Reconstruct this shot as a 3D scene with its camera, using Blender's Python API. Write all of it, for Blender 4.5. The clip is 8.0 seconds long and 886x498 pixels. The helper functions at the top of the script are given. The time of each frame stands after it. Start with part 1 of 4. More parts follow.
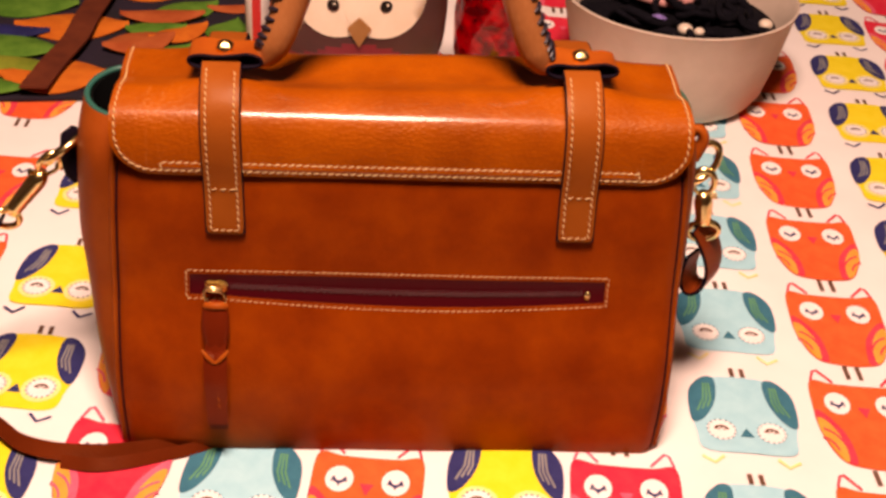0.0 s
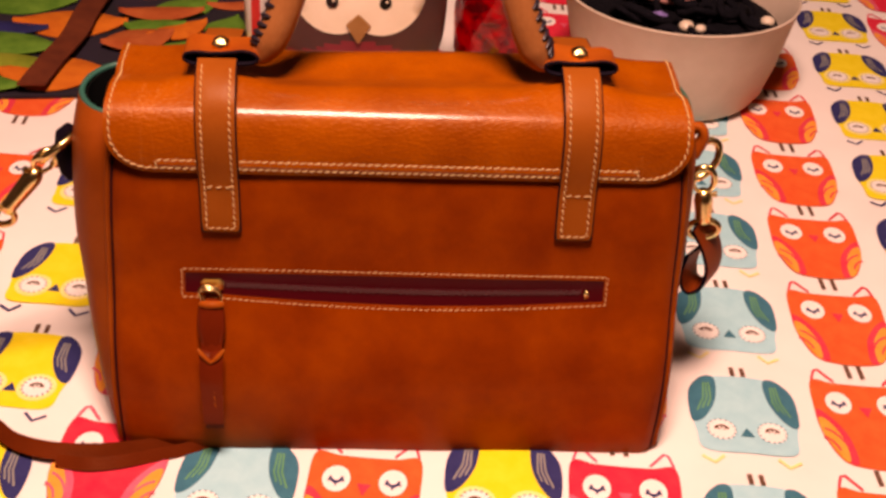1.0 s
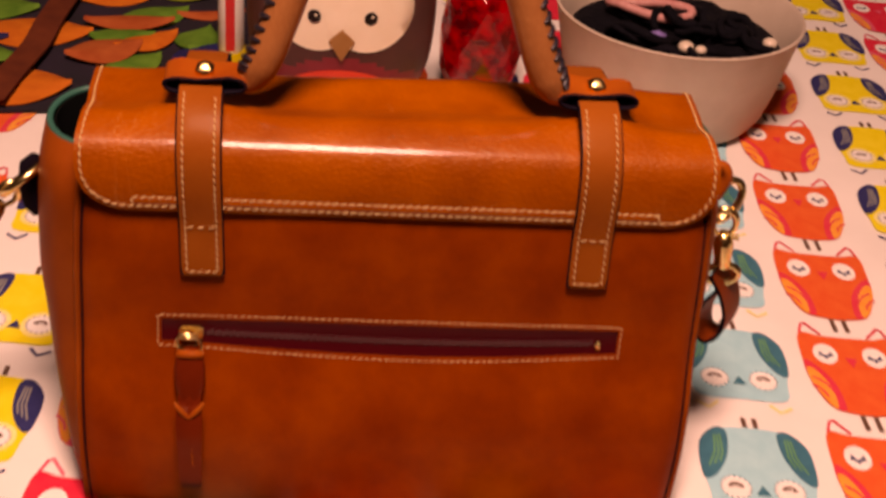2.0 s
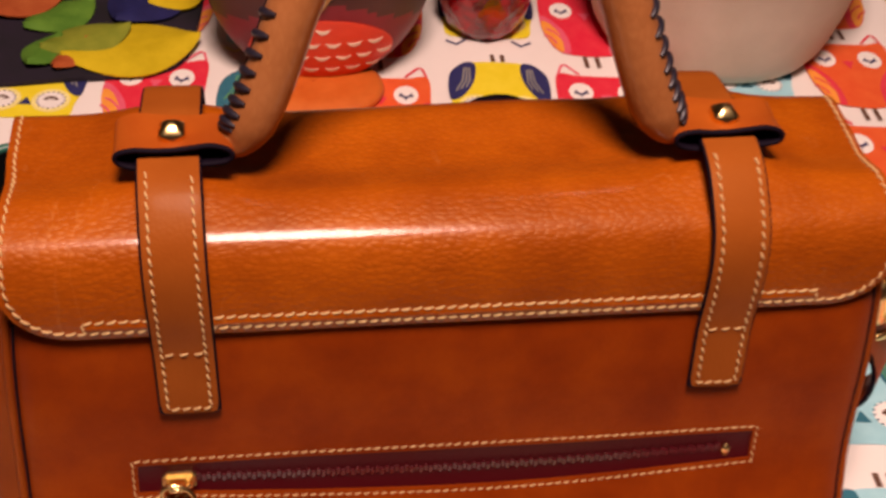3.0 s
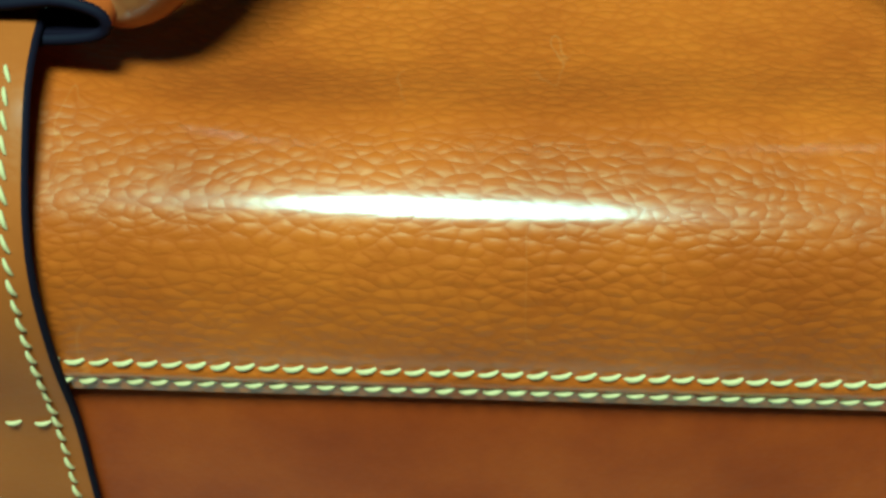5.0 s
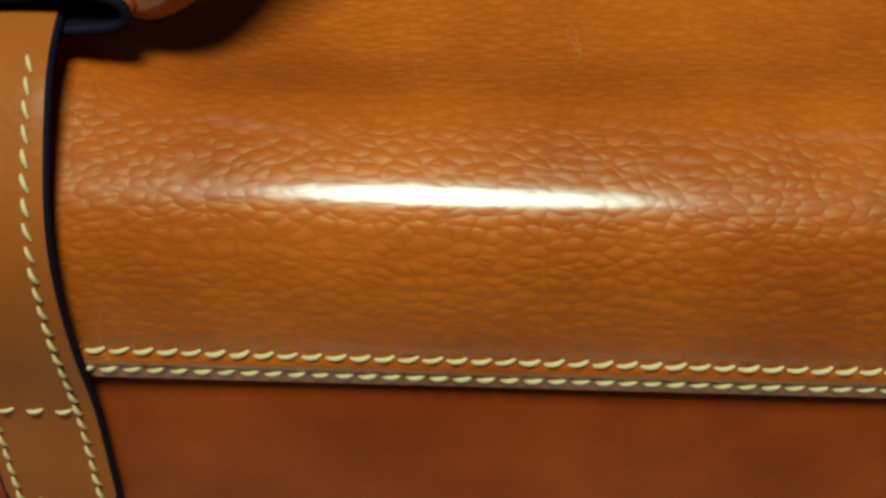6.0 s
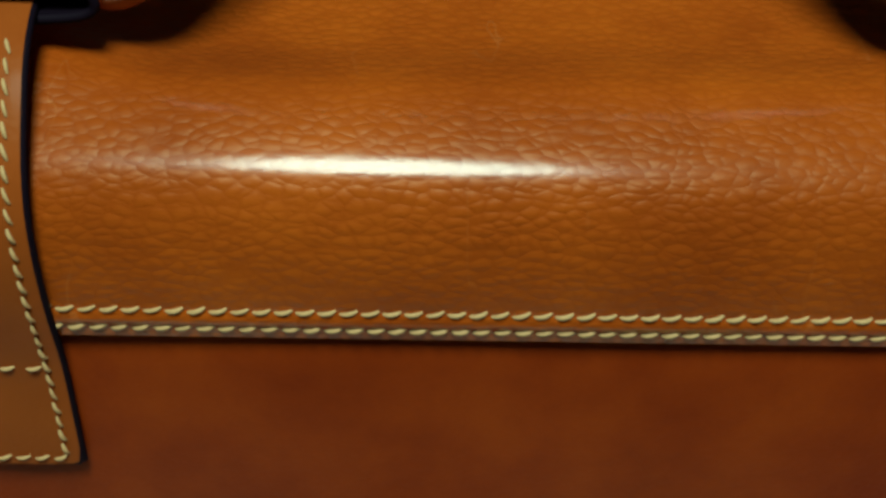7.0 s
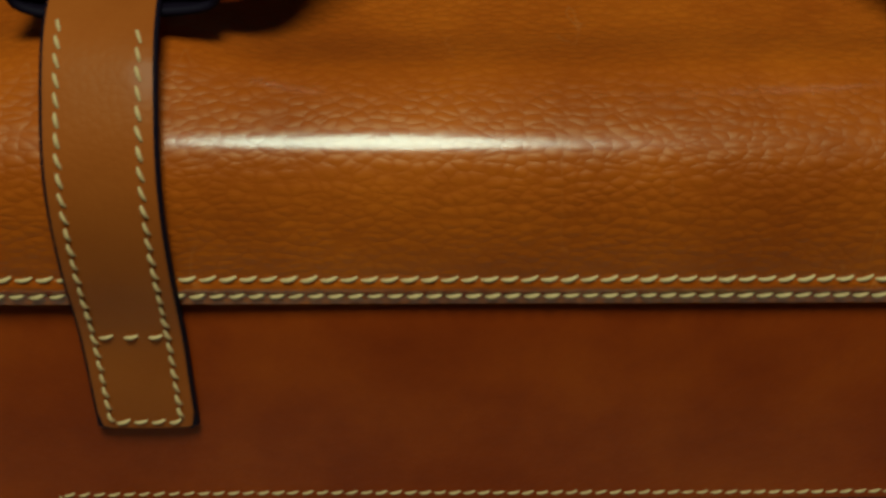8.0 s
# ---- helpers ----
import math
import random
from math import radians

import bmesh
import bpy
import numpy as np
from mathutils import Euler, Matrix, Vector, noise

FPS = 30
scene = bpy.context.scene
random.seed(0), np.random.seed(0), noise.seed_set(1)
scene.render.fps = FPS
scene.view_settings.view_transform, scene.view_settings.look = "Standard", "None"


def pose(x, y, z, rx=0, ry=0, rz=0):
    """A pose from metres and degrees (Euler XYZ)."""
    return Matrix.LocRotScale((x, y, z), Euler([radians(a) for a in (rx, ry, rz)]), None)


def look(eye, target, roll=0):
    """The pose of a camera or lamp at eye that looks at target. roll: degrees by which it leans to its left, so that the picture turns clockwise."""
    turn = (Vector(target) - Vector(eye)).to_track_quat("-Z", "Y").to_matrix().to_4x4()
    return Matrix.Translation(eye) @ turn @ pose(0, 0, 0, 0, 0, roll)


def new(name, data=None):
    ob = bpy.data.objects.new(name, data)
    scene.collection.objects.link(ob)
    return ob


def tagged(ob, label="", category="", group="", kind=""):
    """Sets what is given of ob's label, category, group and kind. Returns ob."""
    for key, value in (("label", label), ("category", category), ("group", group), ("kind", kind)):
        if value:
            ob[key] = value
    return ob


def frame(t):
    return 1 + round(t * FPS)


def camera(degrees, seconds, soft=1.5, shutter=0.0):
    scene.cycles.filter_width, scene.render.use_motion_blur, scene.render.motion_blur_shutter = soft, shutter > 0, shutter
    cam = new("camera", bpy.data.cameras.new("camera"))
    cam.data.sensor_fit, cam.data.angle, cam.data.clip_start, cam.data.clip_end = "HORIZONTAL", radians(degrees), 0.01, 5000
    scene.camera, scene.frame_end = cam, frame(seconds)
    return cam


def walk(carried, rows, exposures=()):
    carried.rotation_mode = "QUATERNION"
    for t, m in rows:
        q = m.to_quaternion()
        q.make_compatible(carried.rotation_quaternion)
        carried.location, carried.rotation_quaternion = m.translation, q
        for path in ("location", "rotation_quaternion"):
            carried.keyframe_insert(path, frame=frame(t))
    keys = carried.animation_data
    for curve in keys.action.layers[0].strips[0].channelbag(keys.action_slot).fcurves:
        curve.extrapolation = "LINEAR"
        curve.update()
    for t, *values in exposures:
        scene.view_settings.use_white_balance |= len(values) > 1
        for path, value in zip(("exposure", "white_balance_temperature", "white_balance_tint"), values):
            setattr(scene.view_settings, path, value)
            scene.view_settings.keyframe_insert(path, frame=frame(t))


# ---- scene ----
# path begin
LENS = 35.50
PATH = [
    (0, (-0.0304, -0.6938, 0.5852), (-0.0102, -0.4419, 0.4236), 3.69),
    (0.5, (-0.0272, -0.6940, 0.5835), (-0.0081, -0.4419, 0.4220), 3.48),
    (1, (-0.0263, -0.6884, 0.5823), (-0.0069, -0.4367, 0.4202), 3.62),
    (1.5, (-0.0364, -0.6809, 0.5748), (-0.0124, -0.4287, 0.4140), 4.29),
    (2, (-0.0482, -0.6163, 0.5654), (-0.0190, -0.3651, 0.4039), 5.48),
    (2.2, (-0.0596, -0.5575, 0.5683), (-0.0264, -0.3100, 0.4021), 5.88),
    (3.3, (-0.0760, -0.3270, 0.5080), (0.1760, 1.1790, -0.7840), 3.00),
    (3.5, (-0.0630, -0.2950, 0.4840), (0.1260, 1.2190, -0.8100), 2.80),
    (4, (-0.0290, -0.2000, 0.4150), (0.0070, 1.2450, -0.9660), 1.60),
    (4.5, (-0.0250, -0.1510, 0.3850), (-0.0250, 1.2320, -1.0600), 1.50),
    (6, (-0.0260, -0.1540, 0.3830), (-0.0530, 1.2320, -1.0590), 0.70),
    (6.5, (-0.0270, -0.1660, 0.3870), (-0.0120, 1.2350, -1.0400), 1.60),
    (7, (-0.0260, -0.1870, 0.3920), (0.0440, 1.2550, -0.9920), 2.90),
    (7.5, (-0.0340, -0.1960, 0.4000), (0.0480, 1.2390, -0.9910), 3.30),
    (8, (-0.0490, -0.2070, 0.4020), (0.0380, 1.2350, -0.9810), 2.30),
]
# path end
cam = camera(LENS, 8.0, soft=3.0, shutter=0.4)
walk(cam, [(t, look(e, g, r)) for t, e, g, r in PATH],
     exposures=[(0, 0.16, 9800, 52), (1.0, -0.02, 10800, 62), (2.2, -0.34, 11600, 67), (3.3, 0.08, 6800, 16), (4.0, 0.74, 3700, -72), (4.6, 0.64, 3500, -76), (5.8, -0.12, 5000, -42), (6.5, -0.42, 5300, -38), (7.2, -0.74, 5800, -30), (8.0, -0.96, 5900, -34)])

# ---------------------------------------------------------------- light
world = bpy.data.worlds.new("world")
scene.world = world
world.use_nodes = True
world.node_tree.nodes["Background"].inputs[0].default_value = (1.0, 0.86, 0.7, 1)
world.node_tree.nodes["Background"].inputs[1].default_value = 0.004


def area_lamp(name, place, target, size, watts, color):
    data = bpy.data.lights.new(name, "AREA")
    data.shape, data.size, data.energy, data.color = "DISK", size, watts, color
    ob = new(name, data)
    ob.matrix_world = look(place, target)
    return ob


area_lamp("ceiling_lamp_light", (-0.05, -0.46, 1.50), (0.0, 0.05, 0), 0.40, 35, (1.0, 0.95, 0.88))

# ---------------------------------------------------------------- materials


def material(name, color, rough=0.5, metal=0.0, spec=0.5):
    m = bpy.data.materials.new(name)
    m.use_nodes = True
    b = m.node_tree.nodes["Principled BSDF"]
    b.inputs["Base Color"].default_value = (*color, 1)
    b.inputs["Roughness"].default_value = rough
    b.inputs["Metallic"].default_value = metal
    b.inputs["Specular IOR Level"].default_value = spec
    return m


def node(m, kind, **inputs):
    n = m.node_tree.nodes.new(kind)
    for key, value in inputs.items():
        n.inputs[key.replace("_", " ")].default_value = value
    return n


def wire(m, a, out, b, slot):
    m.node_tree.links.new(a.outputs[out], b.inputs[slot])


def coords(m, scale=(1, 1, 1)):
    tc = m.node_tree.nodes.new("ShaderNodeTexCoord")
    mp = m.node_tree.nodes.new("ShaderNodeMapping")
    mp.inputs["Scale"].default_value = scale
    wire(m, tc, "Object", mp, "Vector")
    return mp


def vary(m, colors, scale, detail=5.0, stretch=(1, 1, 1), lo=0.3, hi=0.7):
    """Colour that wanders between the given ones with a noise of that scale."""
    b = m.node_tree.nodes["Principled BSDF"]
    mp = coords(m, stretch)
    nz = node(m, "ShaderNodeTexNoise", Scale=scale, Detail=detail, Roughness=0.6)
    wire(m, mp, "Vector", nz, "Vector")
    ramp = m.node_tree.nodes.new("ShaderNodeValToRGB")
    e = ramp.color_ramp.elements
    e[0].position, e[1].position = lo, hi
    e[0].color, e[1].color = (*colors[0], 1), (*colors[-1], 1)
    for k, c in enumerate(colors[1:-1]):
        x = e.new(lo + (hi - lo) * (k + 1) / (len(colors) - 1))
        x.color = (*c, 1)
    wire(m, nz, "Fac", ramp, "Fac")
    wire(m, ramp, "Color", b, "Base Color")
    return ramp


def bumpy(m, height_node, out, strength, distance):
    b = m.node_tree.nodes["Principled BSDF"]
    bp = node(m, "ShaderNodeBump", Strength=strength, Distance=distance)
    wire(m, height_node, out, bp, "Height")
    wire(m, bp, "Normal", b, "Normal")
    return bp


def noise_bump(m, scale, strength, distance, stretch=(1, 1, 1)):
    mp = coords(m, stretch)
    nz = node(m, "ShaderNodeTexNoise", Scale=scale, Detail=4.0)
    wire(m, mp, "Vector", nz, "Vector")
    bumpy(m, nz, "Fac", strength, distance)


def leather(name, colors, rough, grain, cell=420.0, stretch=(1, 1, 1), coat=0.02):
    """Waxed hide: mottled colour, pebbled grain of small cells and fine creases."""
    m = material(name, colors[0], rough)
    vary(m, colors, 22.0, 6.0, lo=0.32, hi=0.68)
    mp = coords(m, stretch)
    warp = node(m, "ShaderNodeTexNoise", Scale=90.0, Detail=3.0)
    wire(m, mp, "Vector", warp, "Vector")
    mix = m.node_tree.nodes.new("ShaderNodeMixRGB")
    mix.inputs[0].default_value = 0.0035
    wire(m, mp, "Vector", mix, 1)
    wire(m, warp, "Color", mix, 2)
    vor = node(m, "ShaderNodeTexVoronoi", Scale=cell)
    vor.feature = "DISTANCE_TO_EDGE"
    wire(m, mix, "Color", vor, "Vector")
    ramp = m.node_tree.nodes.new("ShaderNodeValToRGB")
    # rounded pebbles with narrow creases between them
    dome = node(m, "ShaderNodeTexVoronoi", Scale=cell)
    dome.feature = "F1"
    wire(m, mix, "Color", dome, "Vector")
    ramp.color_ramp.elements[0].position, ramp.color_ramp.elements[1].position = 0.0, 0.95
    ramp.color_ramp.elements[0].color, ramp.color_ramp.elements[1].color = (1, 1, 1, 1), (0, 0, 0, 1)
    ramp.color_ramp.interpolation = "EASE"
    wire(m, dome, "Distance", ramp, "Fac")
    # the creases of the grain get a darker tone
    b = m.node_tree.nodes["Principled BSDF"]
    tone = m.node_tree.nodes.new("ShaderNodeMixRGB")
    tone.blend_type = "MULTIPLY"
    tone.inputs[0].default_value = min(0.75, grain * 1.2)
    crease = m.node_tree.nodes.new("ShaderNodeValToRGB")
    crease.color_ramp.elements[0].position, crease.color_ramp.elements[1].position = 0.0, 0.22
    crease.color_ramp.elements[0].color, crease.color_ramp.elements[1].color = (0.86, 0.78, 0.72, 1), (1, 1, 1, 1)
    wire(m, vor, "Distance", crease, "Fac")
    base = b.inputs["Base Color"].links[0].from_node
    wire(m, base, "Color", tone, 1)
    wire(m, crease, "Color", tone, 2)
    wire(m, tone, "Color", b, "Base Color")
    # thin pale scratches here and there
    if coat > 0.1:
        sm = coords(m, (3.0, 1.0, 0.45))
        sn = node(m, "ShaderNodeTexNoise", Scale=34.0, Detail=2.0)
        wire(m, sm, "Vector", sn, "Vector")
        sr = m.node_tree.nodes.new("ShaderNodeValToRGB")
        el = sr.color_ramp.elements
        el[0].position, el[1].position = 0.493, 0.507
        el[0].color = el[1].color = (0, 0, 0, 1)
        peak = el.new(0.5)
        peak.color = (0.15, 0.15, 0.15, 1)
        wire(m, sn, "Fac", sr, "Fac")
        where = node(m, "ShaderNodeTexNoise", Scale=20.0, Detail=1.0)
        wire(m, sm, "Vector", where, "Vector")
        wr = m.node_tree.nodes.new("ShaderNodeValToRGB")
        wr.color_ramp.elements[0].position, wr.color_ramp.elements[1].position = 0.56, 0.68
        wire(m, where, "Fac", wr, "Fac")
        both = m.node_tree.nodes.new("ShaderNodeMath")
        both.operation = "MULTIPLY"
        wire(m, sr, "Color", both, 0)
        wire(m, wr, "Color", both, 1)
        pale = m.node_tree.nodes.new("ShaderNodeMixRGB")
        pale.inputs[2].default_value = (0.72, 0.36, 0.12, 1)
        wire(m, both, "Value", pale, 0)
        wire(m, tone, "Color", pale, 1)
        wire(m, pale, "Color", b, "Base Color")
    # the wax lies smooth over the grain
    b.inputs["Coat Weight"].default_value = coat
    b.inputs["Specular IOR Level"].default_value = 0.22 if coat > 0.41 else 0.08
    b.inputs["Specular Tint"].default_value = (1.0, 0.74, 0.42, 1)
    b.inputs["Coat Roughness"].default_value = 0.16
    # the grain is stronger in some patches than in others
    patch = node(m, "ShaderNodeTexNoise", Scale=16.0, Detail=2.0)
    wire(m, mp, "Vector", patch, "Vector")
    mul = m.node_tree.nodes.new("ShaderNodeMath")
    mul.operation = "MULTIPLY"
    wire(m, ramp, "Color", mul, 0)
    wire(m, patch, "Fac", mul, 1)
    fine = node(m, "ShaderNodeTexNoise", Scale=cell * 2.2, Detail=3.0)
    wire(m, mp, "Vector", fine, "Vector")
    add = m.node_tree.nodes.new("ShaderNodeMath")
    add.operation = "MULTIPLY_ADD"
    add.inputs[1].default_value = 0.25
    wire(m, fine, "Fac", add, 0)
    cut = m.node_tree.nodes.new("ShaderNodeMath")
    cut.operation = "MULTIPLY_ADD"
    cut.inputs[1].default_value = 0.45
    wire(m, crease, "Color", cut, 0)
    wire(m, mul, "Value", cut, 2)
    wire(m, cut, "Value", add, 2)
    bumpy(m, add, "Value", grain, 0.0007)
    soft_bump = node(m, "ShaderNodeBump", Strength=grain * 0.055, Distance=0.0007)
    wire(m, add, "Value", soft_bump, "Height")
    wire(m, soft_bump, "Normal", b, "Coat Normal")
    return m


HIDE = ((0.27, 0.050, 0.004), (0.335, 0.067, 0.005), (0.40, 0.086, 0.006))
# same hide as the flap, darkened for the shade on the panels
SHADED_HIDE = ((0.175, 0.0215, 0.003), (0.235, 0.0335, 0.004), (0.295, 0.048, 0.005))
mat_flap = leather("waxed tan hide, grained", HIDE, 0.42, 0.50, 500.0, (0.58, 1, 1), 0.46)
mat_panel = leather("waxed tan hide, smooth and shaded", SHADED_HIDE, 0.42, 0.14, 480.0)
mat_strap = leather("strap hide", ((0.25, 0.058, 0.009), (0.31, 0.078, 0.013)), 0.42, 0.10, 600.0)
mat_gusset = leather("gusset hide", ((0.21, 0.038, 0.006), (0.29, 0.060, 0.010)), 0.45, 0.15, 480.0)
mat_handle = leather("handle hide", ((0.30, 0.100, 0.032), (0.38, 0.140, 0.050)), 0.32, 0.30, 300.0, (1, 1, 0.6), 0.40)
mat_tab = leather("tab hide", ((0.28, 0.050, 0.008), (0.36, 0.080, 0.012)), 0.38, 0.12, 500.0)
mat_dark_leather = leather("dark brown pull hide", ((0.085, 0.012, 0.003), (0.135, 0.021, 0.005)), 0.30, 0.15, 600.0)
mat_pull = leather("oxblood pull hide", ((0.10, 0.010, 0.003), (0.16, 0.019, 0.005)), 0.34, 0.12, 600.0, coat=0.05)
mat_fold = leather("brown strap hide", ((0.14, 0.022, 0.005), (0.21, 0.036, 0.008)), 0.36, 0.12, 600.0)
# dark edge paint; also used where shade is put into colour
mat_edge = material("dark edge paint and shade", (0.006, 0.003, 0.008), 0.7, spec=0.08)
noise_bump(mat_edge, 300, 0.2, 0.0005)
mat_thread = material("cream thread", (0.56, 0.36, 0.16), 0.7)
noise_bump(mat_thread, 2500, 0.5, 0.0003)
mat_lace = material("black lace", (0.012, 0.010, 0.018), 0.4)
mat_green = material("green edge paint", (0.006, 0.10, 0.075), 0.4)
# lining colour is near-black to hold the shade inside the bag
mat_lining = material("lining, near-black for shade", (0.003, 0.004, 0.004), 0.95, spec=0.1)
mat_gold = material("polished brass", (0.93, 0.70, 0.32), 0.24, 1.0)
noise_bump(mat_gold, 220, 0.08, 0.0005)
mat_zip = material("maroon zip tape", (0.060, 0.003, 0.005), 0.36, spec=0.12)
noise_bump(mat_zip, 900, 0.4, 0.0004)
mat_teeth = material("maroon zip teeth", (0.075, 0.006, 0.010), 0.22, spec=0.6)

mat_cloth = material("cotton tablecloth", (0.80, 0.77, 0.72), 0.85, spec=0.2)
vary(mat_cloth, ((0.76, 0.73, 0.69), (0.84, 0.81, 0.77)), 9.0)
noise_bump(mat_cloth, 600, 0.25, 0.0006)


def print_ink(name, a, b):
    m = material(name, a, 0.85, spec=0.2)
    vary(m, (a, b), 60.0, 4.0, lo=0.35, hi=0.65)
    noise_bump(m, 600, 0.25, 0.0006)
    return m


INK = {
    "orange": print_ink("orange ink", (0.80, 0.105, 0.03), (0.84, 0.14, 0.04)),
    "red": print_ink("red ink", (0.78, 0.028, 0.055), (0.82, 0.05, 0.07)),
    "pink": print_ink("coral pink ink", (0.76, 0.045, 0.07), (0.79, 0.065, 0.09)),
    "coral": print_ink("coral ink", (0.80, 0.10, 0.16), (0.83, 0.14, 0.20)),
    "amber": print_ink("amber ink", (0.90, 0.30, 0.05), (0.92, 0.36, 0.07)),
    "teal": print_ink("light teal ink", (0.25, 0.60, 0.68), (0.31, 0.66, 0.73)),
    "petrol": print_ink("petrol ink", (0.01, 0.13, 0.19), (0.015, 0.17, 0.23)),
    "leaf": print_ink("leaf green ink", (0.05, 0.26, 0.12), (0.08, 0.32, 0.15)),
    "yellow": print_ink("yellow ink", (0.78, 0.64, 0.03), (0.84, 0.70, 0.05)),
    "lemon": print_ink("pale lemon ink", (0.84, 0.74, 0.25), (0.86, 0.78, 0.35)),
    "navy": print_ink("navy ink", (0.02, 0.022, 0.10), (0.03, 0.035, 0.13)),
    "grey": print_ink("grey ink", (0.22, 0.22, 0.20), (0.28, 0.28, 0.25)),
    "white": print_ink("white ink", (0.80, 0.78, 0.74), (0.84, 0.82, 0.78)),
    "brown": print_ink("brown ink", (0.12, 0.06, 0.04), (0.16, 0.08, 0.05)),
}
# unseen walls and ceiling, kept dark so that little light bounces back
mat_wall = material("dark brown unseen wall", (0.20, 0.13, 0.08), 0.8)
vary(mat_wall, ((0.10, 0.065, 0.04), (0.14, 0.09, 0.06)), 3.0)
noise_bump(mat_wall, 250, 0.2, 0.001)
mat_ceiling = material("dim beige unseen ceiling", (0.24, 0.20, 0.16), 0.9)
noise_bump(mat_ceiling, 200, 0.2, 0.001)
mat_floor = material("brown wood floor", (0.18, 0.10, 0.05), 0.4)
vary(mat_floor, ((0.12, 0.065, 0.03), (0.22, 0.13, 0.07)), 5.0, 6.0, (1, 12, 1))
mat_table = material("dark table wood", (0.10, 0.05, 0.025), 0.4)
vary(mat_table, ((0.07, 0.035, 0.018), (0.13, 0.07, 0.035)), 6.0, 6.0, (1, 14, 1))
mat_bowl = material("off-white felt bowl", (0.62, 0.53, 0.46), 0.8)
vary(mat_bowl, ((0.48, 0.385, 0.30), (0.56, 0.46, 0.37)), 30.0)
noise_bump(mat_bowl, 500, 0.3, 0.001)

# ---------------------------------------------------------------- shape helpers


def finish(name, bm, mat, parent=None, label="", smooth=True, mats=None):
    bmesh.ops.recalc_face_normals(bm, faces=bm.faces)
    # cut edges of hide, felt and cloth stay crisp
    for e in bm.edges:
        if len(e.link_faces) == 2 and e.calc_face_angle(0.0) > 1.2:
            e.smooth = False
    me = bpy.data.meshes.new(name)
    bm.to_mesh(me)
    bm.free()
    for m in (mats or [mat]):
        me.materials.append(m)
    me.polygons.foreach_set("use_smooth", [smooth] * len(me.polygons))
    ob = new(name, me)
    if parent:
        ob.parent = parent
    if label:
        ob["label"] = label
    if name == "stitching":
        ob["kind"] = "stuff"
    return ob


def part(name, bm, mat, parent, label="", smooth=True, mats=None):
    return finish(name, bm, mat, parent, label, smooth, mats)


def thing(name, label, category, place=(0, 0, 0), **kw):
    return tagged(place_at(new(name), place), label, category, **kw)


def place_at(ob, place):
    ob.location = place
    return ob


def spline(points, n):
    """Catmull-Rom through the points, n steps a span."""
    p = [Vector(q) for q in points]
    p = [p[0] * 2 - p[1]] + p + [p[-1] * 2 - p[-2]]
    out = []
    for i in range(1, len(p) - 2):
        for k in range(n):
            t = k / n
            a, b, c, d = p[i - 1], p[i], p[i + 1], p[i + 2]
            out.append(0.5 * (2 * b + (c - a) * t + (2 * a - 5 * b + 4 * c - d) * t * t + (3 * b - a - 3 * c + d) * t ** 3))
    out.append(p[-2])
    return out


def curve_at(points, x):
    """Smooth y(x) through (x, y) points, flat beyond the ends."""
    if x <= points[0][0]:
        return points[0][1]
    for (x0, y0), (x1, y1) in zip(points, points[1:]):
        if x <= x1:
            return y0 + (y1 - y0) * (x - x0) / (x1 - x0)
    return points[-1][1]


def grid(bm, rows, close=False):
    vs = [[bm.verts.new(p) for p in row] for row in rows]
    n = len(rows[0])
    for r0, r1 in zip(vs, vs[1:]):
        for k in range(n if close else n - 1):
            bm.faces.new((r0[k], r0[(k + 1) % n], r1[(k + 1) % n], r1[k]))
    return vs


def sheet(rows, thick, normal=None):
    """A sheet of real thickness: the rows in front and a copy moved along its normals behind, edges closed."""
    bm = bmesh.new()
    a = grid(bm, rows)
    bm.normal_update()
    m, n = len(rows), len(rows[0])
    offs = []
    for i in range(m):
        line = []
        for j in range(n):
            du = Vector(rows[i][min(j + 1, n - 1)]) - Vector(rows[i][max(j - 1, 0)])
            dv = Vector(rows[min(i + 1, m - 1)][j]) - Vector(rows[max(i - 1, 0)][j])
            nn = du.cross(dv)
            line.append(tuple(Vector(rows[i][j]) + nn.normalized() * thick))
        offs.append(line)
    b = grid(bm, offs)
    loop_a = a[0] + [r[-1] for r in a[1:]] + a[-1][-2::-1] + [r[0] for r in a[-2:0:-1]]
    loop_b = b[0] + [r[-1] for r in b[1:]] + b[-1][-2::-1] + [r[0] for r in b[-2:0:-1]]
    edge = []
    for k in range(len(loop_a)):
        k2 = (k + 1) % len(loop_a)
        edge.append(bm.faces.new((loop_a[k], loop_a[k2], loop_b[k2], loop_b[k])))
    for f in edge:
        f.material_index = 1
    return bm


def tube(bm, path, radius, sides=10, closed=False, flat=1.0):
    """A round rod along the path; radius a number or a list; flat squeezes it across."""
    pts = [Vector(p) for p in path]
    n = len(pts)
    rad = radius if isinstance(radius, (list, tuple)) else [radius] * n
    prev, rings = None, []
    for i, p in enumerate(pts):
        if closed:
            d = pts[(i + 1) % n] - pts[i - 1]
        else:
            d = pts[min(i + 1, n - 1)] - pts[max(i - 1, 0)]
        d.normalize()
        if prev is None:
            prev = d.orthogonal().normalized()
        u = (prev - d * prev.dot(d)).normalized()
        prev = u
        w = d.cross(u)
        rings.append([p + (u * math.cos(2 * math.pi * k / sides) + w * flat * math.sin(2 * math.pi * k / sides)) * rad[i] for k in range(sides)])
    if closed:
        rings.append(rings[0])
    vs = grid(bm, rings, close=True)
    if not closed:
        bm.faces.new(vs[0])
        bm.faces.new(vs[-1])
    return bm


